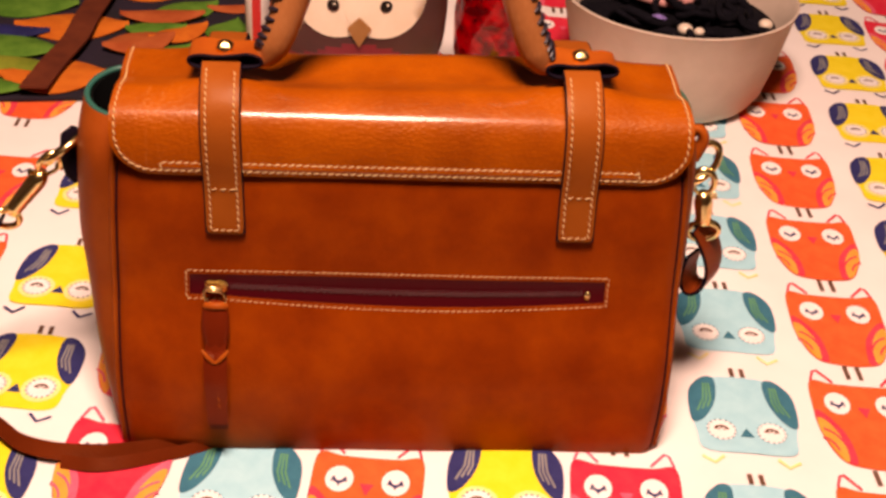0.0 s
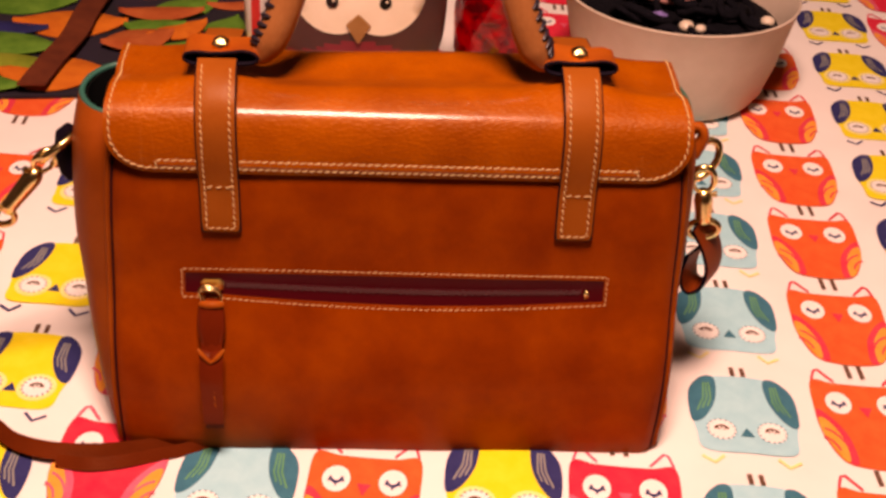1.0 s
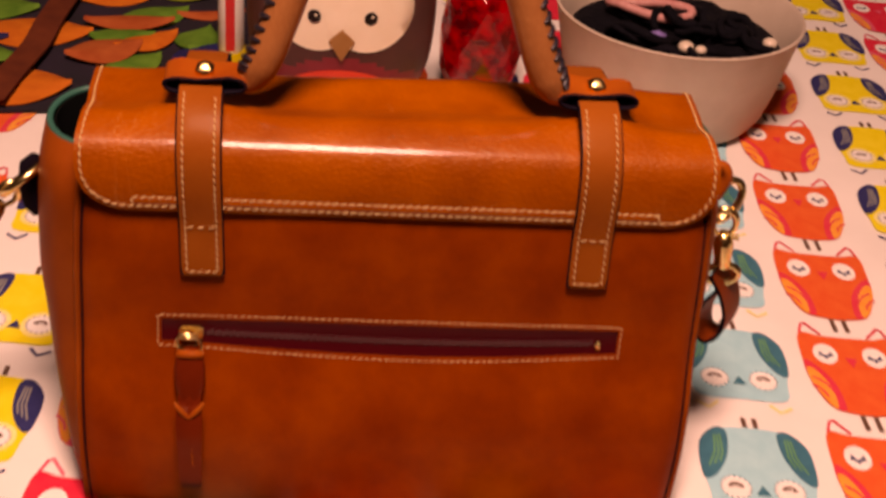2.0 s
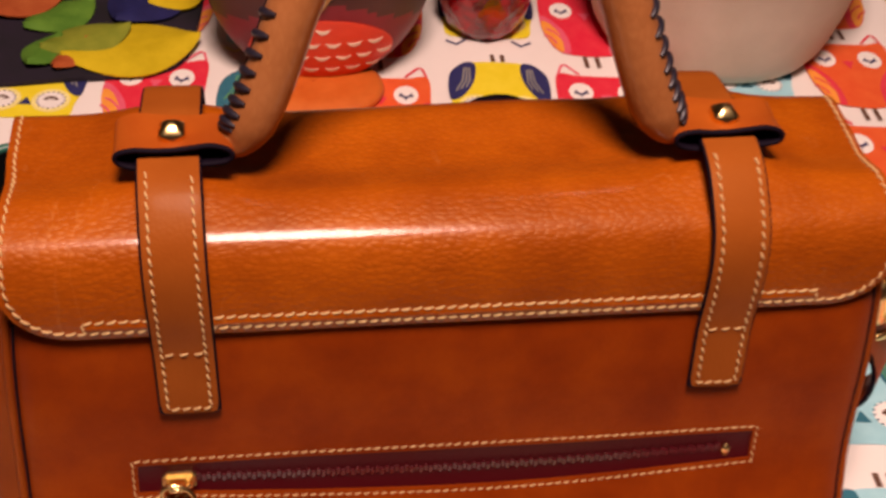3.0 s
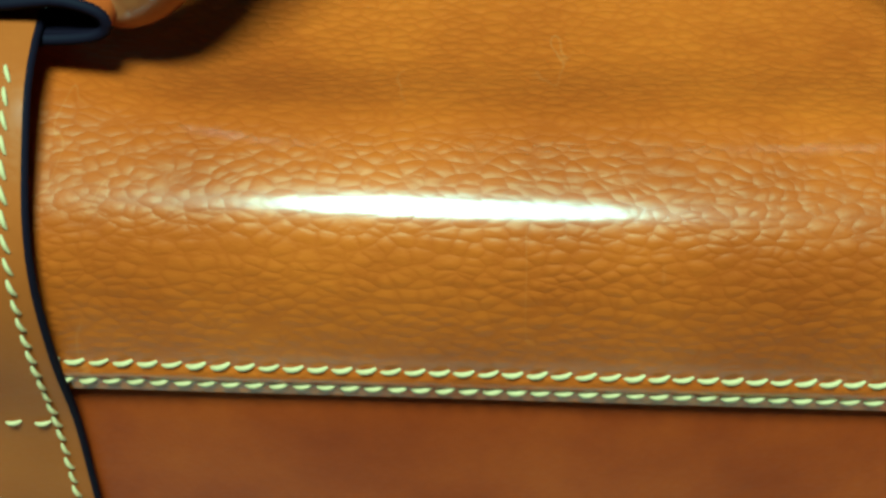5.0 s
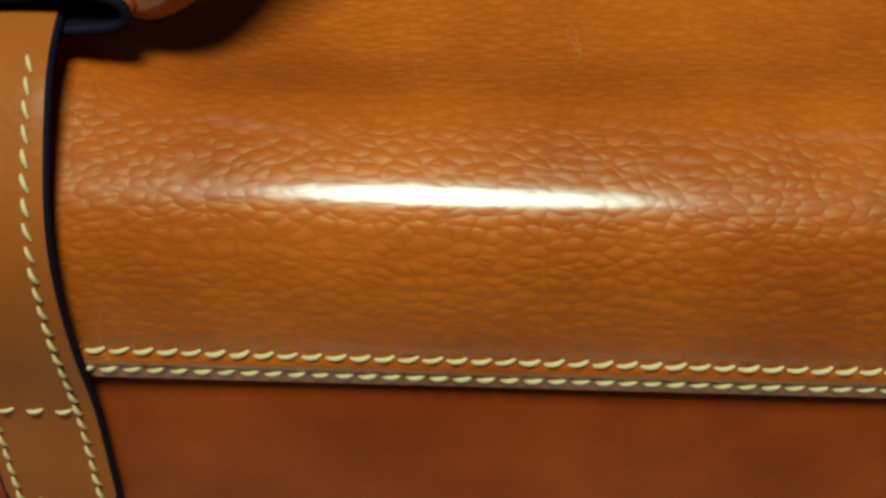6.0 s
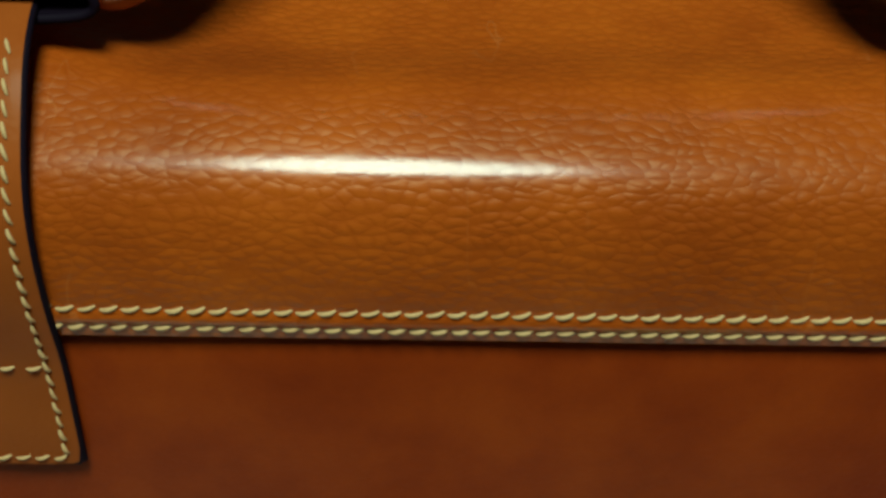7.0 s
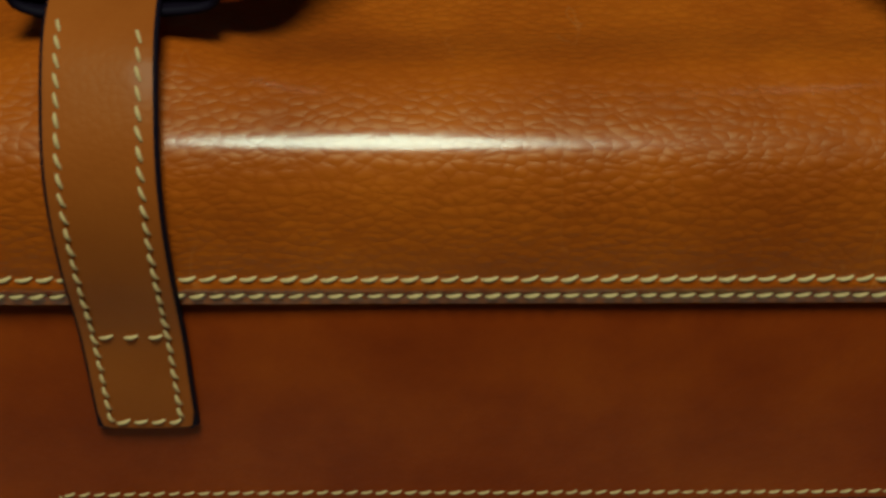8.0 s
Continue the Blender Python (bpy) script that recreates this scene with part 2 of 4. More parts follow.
def box(bm, x0, x1, y0, y1, z0, z1, bevel=0.0):
    r = bmesh.ops.create_cube(bm, size=1.0)
    for v in r["verts"]:
        v.co = Vector((x0 + (v.co.x + 0.5) * (x1 - x0), y0 + (v.co.y + 0.5) * (y1 - y0), z0 + (v.co.z + 0.5) * (z1 - z0)))
    if bevel:
        bmesh.ops.bevel(bm, geom=list({e for v in r["verts"] for e in v.link_edges}), offset=bevel, segments=2, affect="EDGES")
    return bm


def lathe(bm, profile, sides=48):
    rows = [[(r * math.cos(2 * math.pi * k / sides), r * math.sin(2 * math.pi * k / sides), z) for k in range(sides)] for r, z in profile]
    return grid(bm, rows, close=True)


def stitches(points, normal_at, pitch=0.0040, length=0.0030, radius=0.00042, slant=0.12):
    """One run of sewn thread along the points: small raised stitches, dipping into the hide at their ends."""
    bm = bmesh.new()
    pts = [Vector(p) for p in points]
    total = sum((b - a).length for a, b in zip(pts, pts[1:]))
    count = max(2, int(total / pitch))
    dist = [0.0]
    for a, b in zip(pts, pts[1:]):
        dist.append(dist[-1] + (b - a).length)

    def at(s):
        s = min(max(s, 0), total - 1e-9)
        for k in range(len(pts) - 1):
            if s <= dist[k + 1]:
                return pts[k].lerp(pts[k + 1], (s - dist[k]) / max(dist[k + 1] - dist[k], 1e-9))
        return pts[-1]
    rnd = random.Random(len(pts) * 7 + int(total * 1e5))
    for k in range(count):
        s = (k + 0.5) * total / count
        c, a, b = at(s), at(s - length / 2), at(s + length / 2)
        nrm = Vector(normal_at(c)).normalized()
        along = (b - a).normalized()
        side = nrm.cross(along)
        sl = slant * length * rnd.uniform(0.8, 1.6)
        rr = radius * rnd.uniform(0.9, 1.12)
        p = [a - side * sl - nrm * rr * 0.3, a.lerp(c, 0.5) - side * sl * 0.5 + nrm * rr * 0.7, c + nrm * rr * 0.95,
             c.lerp(b, 0.5) + side * sl * 0.5 + nrm * rr * 0.7, b + side * sl - nrm * rr * 0.3]
        tube(bm, p, [rr * 0.6, rr, rr * 1.08, rr, rr * 0.6], sides=6)
    return bm


# ---------------------------------------------------------------- room and table
FLOOR_Z = -0.76


def slab(name, x0, x1, y0, y1, z0, z1, mat, label, category):
    ob = finish(name, box(bmesh.new(), x0, x1, y0, y1, z0, z1), mat, smooth=False)
    return tagged(ob, label, category, kind="structure")


# unseen room shell, added to close the space and limit bounce light
slab("floor", -2.2, 2.2, -2.2, 2.6, FLOOR_Z - 0.1, FLOOR_Z, mat_floor, "brown wooden floor under the table", "floor")
slab("ceiling", -2.2, 2.2, -2.2, 2.6, 1.65, 1.75, mat_ceiling, "unseen dim beige ceiling added to close the room", "ceiling")
slab("wall_north", -2.2, 2.2, 2.6, 2.7, FLOOR_Z, 1.65, mat_wall, "unseen dark brown wall added behind the table", "wall")
slab("wall_south", -2.2, 2.2, -2.3, -2.2, FLOOR_Z, 1.65, mat_wall, "unseen dark brown wall added to close the room", "wall")
slab("wall_east", 2.2, 2.3, -2.2, 2.6, FLOOR_Z, 1.65, mat_wall, "unseen dark brown wall added to close the room", "wall")
slab("wall_west", -2.3, -2.2, -2.2, 2.6, FLOOR_Z, 1.65, mat_wall, "unseen dark brown wall added to close the room", "wall")

# unseen front edge set close to the bag to cut the cloth's bounce light
table = thing("table", "dark wooden table under an owl print cloth", "table")
part("tabletop", box(bmesh.new(), -0.85, 0.85, -0.17, 1.15, -0.034, -0.004, 0.004), mat_table, table, smooth=False)
for sx in (-0.78, 0.78):
    for sy in (-0.11, 1.08):
        part("leg", box(bmesh.new(), sx - 0.03, sx + 0.03, sy - 0.03, sy + 0.03, FLOOR_Z, -0.034, 0.004), mat_table, table, smooth=False)

# ---------------------------------------------------------------- tablecloth with its owl print
cloth = thing("tablecloth", "white cotton tablecloth printed with rows of colourful owls", "tablecloth")


def cloth_z(x, y):
    """Slow waves of the cloth, flat where things stand."""
    away = min(1.0, max(0.0, (abs(x) - 0.19) / 0.06)) if -0.06 < y < 0.16 else 1.0
    return 0.0008 * away * (noise.noise(Vector((x * 9, y * 9, 3.0))) - 0.6)


rows = []
for j in range(86):
    y = -0.19 + 1.37 * j / 85
    rows.append([(-0.88 + 1.76 * i / 100, y, cloth_z(-0.88 + 1.76 * i / 100, y)) for i in range(101)])
part("cloth", sheet(rows, -0.0012), mat_cloth, cloth, mats=[mat_cloth, mat_cloth])


def outline(pts, n=6):
    """A closed smooth outline through the points."""
    p = [Vector((*q, 0)) for q in pts]
    m = len(p)
    out = []
    for i in range(m):
        a, b, c, d = p[i - 1], p[i], p[(i + 1) % m], p[(i + 2) % m]
        for k in range(n):
            t = k / n
            q = 0.5 * (2 * b + (c - a) * t + (2 * a - 5 * b + 4 * c - d) * t * t + (3 * b - a - 3 * c + d) * t ** 3)
            out.append((q.x, q.y))
    return out


def ellipse(cx, cy, rx, ry, turn=0.0, n=20):
    c, s = math.cos(turn), math.sin(turn)
    return [(cx + rx * math.cos(a) * c - ry * math.sin(a) * s, cy + rx * math.cos(a) * s + ry * math.sin(a) * c)
            for a in (2 * math.pi * k / n for k in range(n))]


def line(points, w):
    """A stroke of width w along points, as a closed outline."""
    l, r = [], []
    p = [Vector(q) for q in points]
    for i, q in enumerate(p):
        d = (p[min(i + 1, len(p) - 1)] - p[max(i - 1, 0)]).normalized()
        nrm = Vector((-d.y, d.x)) * w / 2
        l.append(tuple(q + nrm))
        r.append(tuple(q - nrm))
    return l + r[::-1]


def arc(cx, cy, r, a0, a1, n=8):
    return [(cx + r * math.cos(radians(a0 + (a1 - a0) * k / n)), cy + r * math.sin(radians(a0 + (a1 - a0) * k / n))) for k in range(n + 1)]


def mirror(pts):
    return [(-x, y) for x, y in pts][::-1]


BODY = [(-0.9, 0.72), (-0.5, 0.69), (0.0, 0.68), (0.5, 0.69), (0.9, 0.72), (0.96, 0.2), (0.90, -0.35), (0.66, -0.82), (0.25, -0.94), (-0.25, -0.94), (-0.66, -0.82), (-0.90, -0.35), (-0.96, 0.2)]
ROUND = [(-0.8, 0.95), (0.0, 0.98), (0.8, 0.95), (0.92, 0.5), (0.98, 0.0), (0.92, -0.55), (0.6, -0.9), (0.0, -0.97), (-0.6, -0.9), (-0.92, -0.55), (-0.98, 0.0), (-0.92, 0.5)]


def sleepy_owl(body, trim, wing):
    """Ears up, closed eyes, folded wings at the sides."""
    s = [(outline(BODY), body, 1)]
    ear = line([(-0.88, 0.73), (-0.80, 0.93), (-0.72, 0.96), (-0.46, 0.72)], 0.05)
    s += [(ear, trim, 1), (mirror(ear), trim, 1)]
    w = outline([(-0.95, 0.10), (-0.72, 0.0), (-0.45, -0.38), (-0.40, -0.88), (-0.66, -0.80), (-0.90, -0.38)])
    s += [(w, trim, 2), (mirror(w), trim, 2)]
    w2 = outline([(-0.93, -0.05), (-0.75, -0.12), (-0.56, -0.45), (-0.54, -0.84), (-0.68, -0.78), (-0.90, -0.36)])
    s += [(w2, wing, 3), (mirror(w2), wing, 3)]
    for k in range(2):
        st = line(arc(-1.0, -0.75, 0.34 + 0.17 * k, 15, 75), 0.04)
        s += [(st, trim, 4), (mirror(st), trim, 4)]
    for sx in (-0.48, 0.48):
        s += [(ellipse(sx, 0.28, 0.24, 0.22), "white", 2), (line(arc(sx, 0.33, 0.11, 190, 350), 0.05), "navy", 3)]
        for k in range(3):
            a = radians(215 + 55 * k)
            s.append((line([(sx + 0.11 * math.cos(a), 0.33 + 0.11 * math.sin(a)), (sx + 0.17 * math.cos(a), 0.33 + 0.17 * math.sin(a))], 0.035), "navy", 3))
    s.append(([(-0.12, 0.22), (0.12, 0.22), (0.0, 0.02)], trim, 2))
    for sx in (-0.14, 0.10):
        s.append((line([(sx, -0.97), (sx + 0.03, -1.24)], 0.09), "brown", 1))
    return s


def round_owl(body, wing, stripe, ring, feet):
    """Round head with ringed eyes, dark striped wings, thin feet."""
    s = [(outline(ROUND), body, 1)]
    w = outline([(-0.98, 0.25), (-0.74, 0.18), (-0.50, -0.30), (-0.46, -0.86), (-0.70, -0.90), (-0.98, -0.50)])
    s += [(w, wing, 2), (mirror(w), wing, 2)]
    for k in range(3):
        st = line([(-0.86 + 0.10 * k, 0.02 - 0.06 * k), (-0.72 + 0.07 * k, -0.32), (-0.68 + 0.05 * k, -0.74)], 0.035)
        s += [(st, stripe, 3), (mirror(st), stripe, 3)]
    for sx in (-0.46, 0.46):
        s.append((ellipse(sx, 0.46, 0.36, 0.34), ring, 2))
        s.append((ellipse(sx, 0.46, 0.27, 0.25), "white", 3))
        for k in range(16):
            a = 2 * math.pi * k / 16
            s.append((line([(sx + 0.23 * math.cos(a), 0.46 + 0.22 * math.sin(a)), (sx + 0.28 * math.cos(a), 0.46 + 0.26 * math.sin(a))], 0.03), wing, 4))
        s.append((line(arc(sx, 0.50, 0.13, 200, 340), 0.05), "brown", 4))
        for k in range(3):
            a = radians(220 + 50 * k)
            s.append((line([(sx + 0.05 * math.cos(a), 0.50 + 0.05 * math.sin(a)), (sx + 0.13 * math.cos(a), 0.50 + 0.13 * math.sin(a))], 0.03), "brown", 4))
    s.append(([(-0.13, 0.60), (0.13, 0.60), (0.0, 0.38)], wing, 3))
    ear = line([(-0.88, 1.12), (-0.66, 1.26), (-0.48, 1.08)], 0.06)
    s += [(ear, feet, 1), (mirror(ear), feet, 1)]
    for sx in (-0.12, 0.08):
        s.append((line([(sx, -0.99), (sx + 0.02, -1.22)], 0.09), "brown", 1))
    return s


def owl_mesh(name, shapes, half_w, half_h):
    bm = bmesh.new()
    inks = sorted({c for _, c, _ in shapes})
    for pts, ink, layer in shapes:
        vs = [bm.verts.new((x * half_w, y * half_h, 0.00022 * layer)) for x, y in pts]
        f = bm.faces.new(vs)
        f.material_index = inks.index(ink)
        if f.calc_area() > 0:
            f.normal_update()
            if f.normal.z < 0:
                f.normal_flip()
    bmesh.ops.triangulate(bm, faces=bm.faces)
    me = bpy.data.meshes.new(name)
    bm.to_mesh(me)
    bm.free()
    for c in inks:
        me.materials.append(INK[c])
    return me


OWLS = {
    "O": (owl_mesh("printed_owl", sleepy_owl("orange", "pink", "amber"), 0.0365, 0.0535), 0, "orange sleeping owl print"),
    "R": (owl_mesh("printed_owl", sleepy_owl("red", "coral", "amber"), 0.0365, 0.0535), 0, "red sleeping owl print"),
    "T": (owl_mesh("printed_owl", round_owl("teal", "petrol", "leaf", "teal", "lemon"), 0.0362, 0.041), 180, "teal owl print with petrol wings"),
    "Y": (owl_mesh("printed_owl", round_owl("yellow", "navy", "grey", "lemon", "navy"), 0.0362, 0.041), 180, "yellow owl print with navy wings"),
}
# columns: kind, place along the row and of one beak along the column
COLUMNS = [("T", -0.522, 0.04), ("O", -0.340, 0.040), ("Y", -0.250, 0.008), ("R", -0.168, 0.069), ("T", -0.088, 0.0255), ("O", -0.0108, 0.058),
           ("Y", 0.0745, 0.046), ("R", 0.150, 0.0695), ("T", 0.233, 0.0245), ("O", 0.317, 0.064), ("Y", 0.407, 0.040), ("R", 0.483, 0.066), ("T", 0.567, 0.03), ("R", -0.437, 0.06)]
PITCH, LEAN = 0.1105, math.atan2(0.109, 0.994)
for kind, u, v0 in COLUMNS:
    me, turn, label = OWLS[kind]
    for k in range(-4, 9):
        v = v0 + k * PITCH
        # the print is placed by its beak
        v_mid = v - 0.0135 if turn == 0 else v + 0.021
        x, y = 0.994 * u + 0.109 * v_mid, -0.109 * u + 0.994 * v_mid
        # the cloth is pulled askew behind the bag
        if u < 0.2 and v_mid > 0:
            x, y = x - 0.044 * v_mid, y + 0.040 * v_mid
            # a slack fold under the bag takes up some of the print
            far = min(1.0, max(0.0, (v_mid - 0.20) / 0.15))
            y += (0.034 if u > -0.2 else 0.062) * far
        if not (-0.145 < y < 1.08 and abs(x) < 0.8):
            continue
        ob = new("printed_owl", me)
        ob.parent = cloth
        ob.matrix_basis = pose(x, y, cloth_z(x, y) + 0.0007, 0, 0, turn - math.degrees(LEAN))
        ob["label"] = label

# ---------------------------------------------------------------- the bag
bag = thing("handbag", "tan leather satchel with cream stitching, standing on the owl cloth", "handbag")

FACE = [(0.0, -0.0205), (0.010, -0.0232), (0.040, -0.0228), (0.068, -0.0172), (0.10, -0.0062), (0.123, -0.0028), (0.15, -0.0012), (0.18, 0.0024), (0.192, 0.0055), (0.205, 0.017), (0.215, 0.028)]
HALF = [(0.0, 0.169), (0.05, 0.1710), (0.11, 0.1712), (0.18, 0.1685), (0.225, 0.162)]


def smooth_curve(table):
    pts = spline([(a, b, 0) for a, b in table], 8)
    return [(p.x, p.y) for p in pts]


FACE, HALF = smooth_curve(FACE), smooth_curve(HALF)


def face_y(x, z):
    """The back panel: leans a little, bellies out softly between its sides, turns back at its edges."""
    h = curve_at(HALF, z)
    e = min(1.0, abs(x) / h)
    dent = 0.0016 * noise.noise(Vector((x * 11, z * 11, 1.7)))
    return curve_at(FACE, z) + dent + 0.007 * max(0, (e - 0.93) / 0.07) ** 2


def pocket_low(x):
    return 0.1070 - 0.0052 * max(0.0, 1 - ((x - 0.012) / 0.122) ** 2)


PX, PZ = 0.1245, 0.1204
bm = bmesh.new()
zs = [0.0, 0.004, 0.012, 0.025, 0.04, 0.055, 0.07, 0.085, 0.095] + ["low"] + ["high"] + [0.126, 0.135, 0.145, 0.155, 0.165, 0.175, 0.185, 0.195, 0.204, 0.211, 0.214]
cols = [-1, -0.985, -0.965, -0.94] + [k / 30 for k in range(-27, 28)] + [0.94, 0.965, 0.985, 1]
rows = []
for z in zs:
    row = []
    for c in cols:
        zz = PZ if z == "high" else z
        if z == "low":
            zz = pocket_low(c * 0.168)
            if abs(c * 0.168) > PX:
                zz = 0.1070
        h = curve_at(HALF, zz)
        x = c * h
        row.append((x, face_y(x, zz), zz))
    rows.append(row)
grid(bm, rows)
bm.faces.ensure_lookup_table()
gone = [f for f in bm.faces if abs(f.calc_center_median().x) < PX and all(pocket_low(v.co.x) - 0.003 < v.co.z < PZ + 0.001 for v in f.verts)]
bmesh.ops.delete(bm, geom=gone, context="FACES")
# the hide's thickness and the pocket's turned edge
bmesh.ops.solidify(bm, geom=bm.faces[:], thickness=0.0022)
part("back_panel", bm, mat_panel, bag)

# zip: tape behind the opening, two rows of teeth, slider
def tape_row(t):
    row = []
    for k in range(61):
        x = -0.1262 + 0.2524 * k / 60
        z = pocket_low(x) - 0.0012 + (PZ - pocket_low(x) + 0.0024) * t
        row.append((x, face_y(x, z) + 0.0003 + 0.0007 * math.sin(math.pi * t), z))
    return row


zipper = part("zipper", sheet([tape_row(j / 8) for j in range(9)], -0.0006), mat_zip, bag, "maroon zip tape", mats=[mat_zip, mat_zip])


def zip_z(x):
    return 0.5 * (PZ + pocket_low(x)) - 0.0004


tooth = bmesh.new()
box(tooth, -0.0006, 0.0006, -0.0006, 0.0004, -0.0017, 0.0017, 0.0002)
tooth_mesh = bpy.data.meshes.new("tooth")
tooth.to_mesh(tooth_mesh)
tooth.free()
tooth_mesh.materials.append(mat_teeth)
for k in range(110):
    x = -0.104 + 0.215 * k / 109
    z = zip_z(x)
    ob = new("tooth", tooth_mesh)
    ob.parent = zipper
    ob.matrix_basis = pose(x, face_y(x, z) + 0.0003, z + (0.0006 if k % 2 else -0.0006), 0, 0, 0)
bm = bmesh.new()
box(bm, 0.1135, 0.1165, face_y(0.115, 0.11) - 0.0006, face_y(0.115, 0.11) + 0.002, 0.1075, 0.1135, 0.0006)
part("zip_stop", bm, mat_gold, zipper)

# outline of stitching round the pocket
low_line = [(0.1270 - 0.2542 * k / 40, pocket_low(0.1270 - 0.2542 * k / 40) - 0.0024) for k in range(41)]
run = [(-0.1272 + 0.2542 * k / 40, 0.1228) for k in range(41)]
run += low_line + [(-0.1272, 0.1228)]


def on_face(pts, lift=0.0):
    return [(x, face_y(x, z) - lift, z) for x, z in pts]


part("stitching", stitches(on_face(run), lambda c: (0, -1, 0), 0.0036, 0.0028, 0.00032), mat_thread, bag, "cream pocket stitching")

# slider and its leather pull
slider_x, slider_z = -0.1105, zip_z(-0.1105)
sy = face_y(slider_x, slider_z)
pull = new("zip_pull")
pull.parent = bag
pull["label"] = "brass slider with a dark brown folded leather pull"
bm = bmesh.new()
box(bm, slider_x - 0.0055, slider_x + 0.0075, sy - 0.0035, sy + 0.001, slider_z - 0.0044, slider_z + 0.0044, 0.0014)
tube(bm, [(slider_x - 0.0035, sy - 0.004, slider_z), (slider_x - 0.002, sy - 0.0065, slider_z), (slider_x + 0.003, sy - 0.0065, slider_z), (slider_x + 0.005, sy - 0.004, slider_z)], 0.0012, 8)
part("slider", bm, mat_gold, pull)
bm = bmesh.new()
ring = [(slider_x + 0.0005 + 0.0062 * math.cos(a) - 0.002 * math.sin(a), sy - 0.0075 + 0.0015 * math.sin(a), slider_z - 0.0035 + 0.0055 * math.sin(a)) for a in (2 * math.pi * k / 20 for k in range(20))]
tube(bm, ring, 0.0011, 8, closed=True)
part("ring", bm, mat_gold, pull)


def pull_strip(x0, z0, z1, w0, w1, y0, thick, notch):
    rows = []
    for j in range(15):
        t = j / 14
        z = z0 + (z1 - z0) * t
        w = w0 + (w1 - w0) * t
        bow = -0.0035 * math.sin(math.pi * min(1, t * 1.6)) if t < 0.62 else 0
        rows.append([(x0 + 0.0012 * t + w * c, face_y(x0, z) + y0 + bow * (1 - (abs(c) * 1.4) ** 2) * 0.6, z + (notch * (1 - abs(c) * 2) if j in (0,) else 0)) for c in [-0.5 + k / 8 for k in range(9)]])
    return sheet(rows, -thick)


part("pull_leaf", pull_strip(slider_x + 0.001, 0.0860, 0.0260, 0.0118, 0.0108, -0.0062, 0.0020, 0), mat_pull, pull, mats=[mat_pull, mat_edge])
part("pull_cover", pull_strip(slider_x + 0.001, 0.0800, 0.0320, 0.0134, 0.0120, -0.0094, 0.0020, -0.006), mat_pull, pull, mats=[mat_pull, mat_tab])


# the loop that passes the ring: a swollen fold, wide in its middle, that tapers into the knot
def pull_loop():
    rows = []
    for j in range(17):
        t = j / 16
        z = 0.1060 - 0.0310 * t
        w = 0.0058 + 0.0026 * math.sin(math.pi * min(1.0, t * 1.15)) ** 0.7
        d = 0.0020 + 0.0030 * math.sin(math.pi * min(1.0, 0.12 + t * 0.88))
        x0 = slider_x + 0.0005 + 0.0006 * t
        y0 = face_y(slider_x, z) - 0.0062
        rows.append([(x0 + w * math.cos(a), y0 - d * math.sin(a) * (1 - 0.35 * math.exp(-(math.cos(a) / 0.25) ** 2) * t), z) for a in [2 * math.pi * k / 20 for k in range(20)]])
    bm = bmesh.new()
    g = grid(bm, rows, close=True)
    bm.faces.new(g[0])
    bm.faces.new(g[-1])
    return bm


part("pull_loop", pull_loop(), mat_pull, pull)
bm = bmesh.new()
tube(bm, [(slider_x + 0.001 + 0.0056 * math.sin(a), sy - 0.0085 - 0.0022 * math.cos(a), 0.1040 + 0.0012 * math.cos(a)) for a in [-1.5 + 3 * k / 10 for k in range(11)]], 0.0024, 8)
part("pull_fold", bm, mat_tab, pull, "tan fold of the pull")
# cut ends of the knot, a pale chevron
for sgn in (-1, 1):
    bm = bmesh.new()
    tube(bm, [(slider_x + 0.0012 + sgn * 0.0080 * t, face_y(slider_x, 0.075) - 0.0135 + 0.0035 * t * t, 0.0735 + 0.0075 * t) for t in (0, 0.25, 0.5, 0.75, 1)], [0.0010, 0.0014, 0.0015, 0.0014, 0.0009], 8)
    part("knot_edge", bm, mat_tab, pull, "tan cut edge of the knot")
part("stitching", stitches([(slider_x + 0.0016 + 0.0004 * k, face_y(slider_x, 0.07 - 0.0055 * k) - 0.0116, 0.071 - 0.0055 * k) for k in range(6)], lambda c: (0, -1, 0.1), 0.0042, 0.0038, 0.0004), mat_tab, pull)

# gussets, front panel and base
BACK = [(0.0, 0.100), (0.1, 0.099), (0.18, 0.096), (0.225, 0.092)]


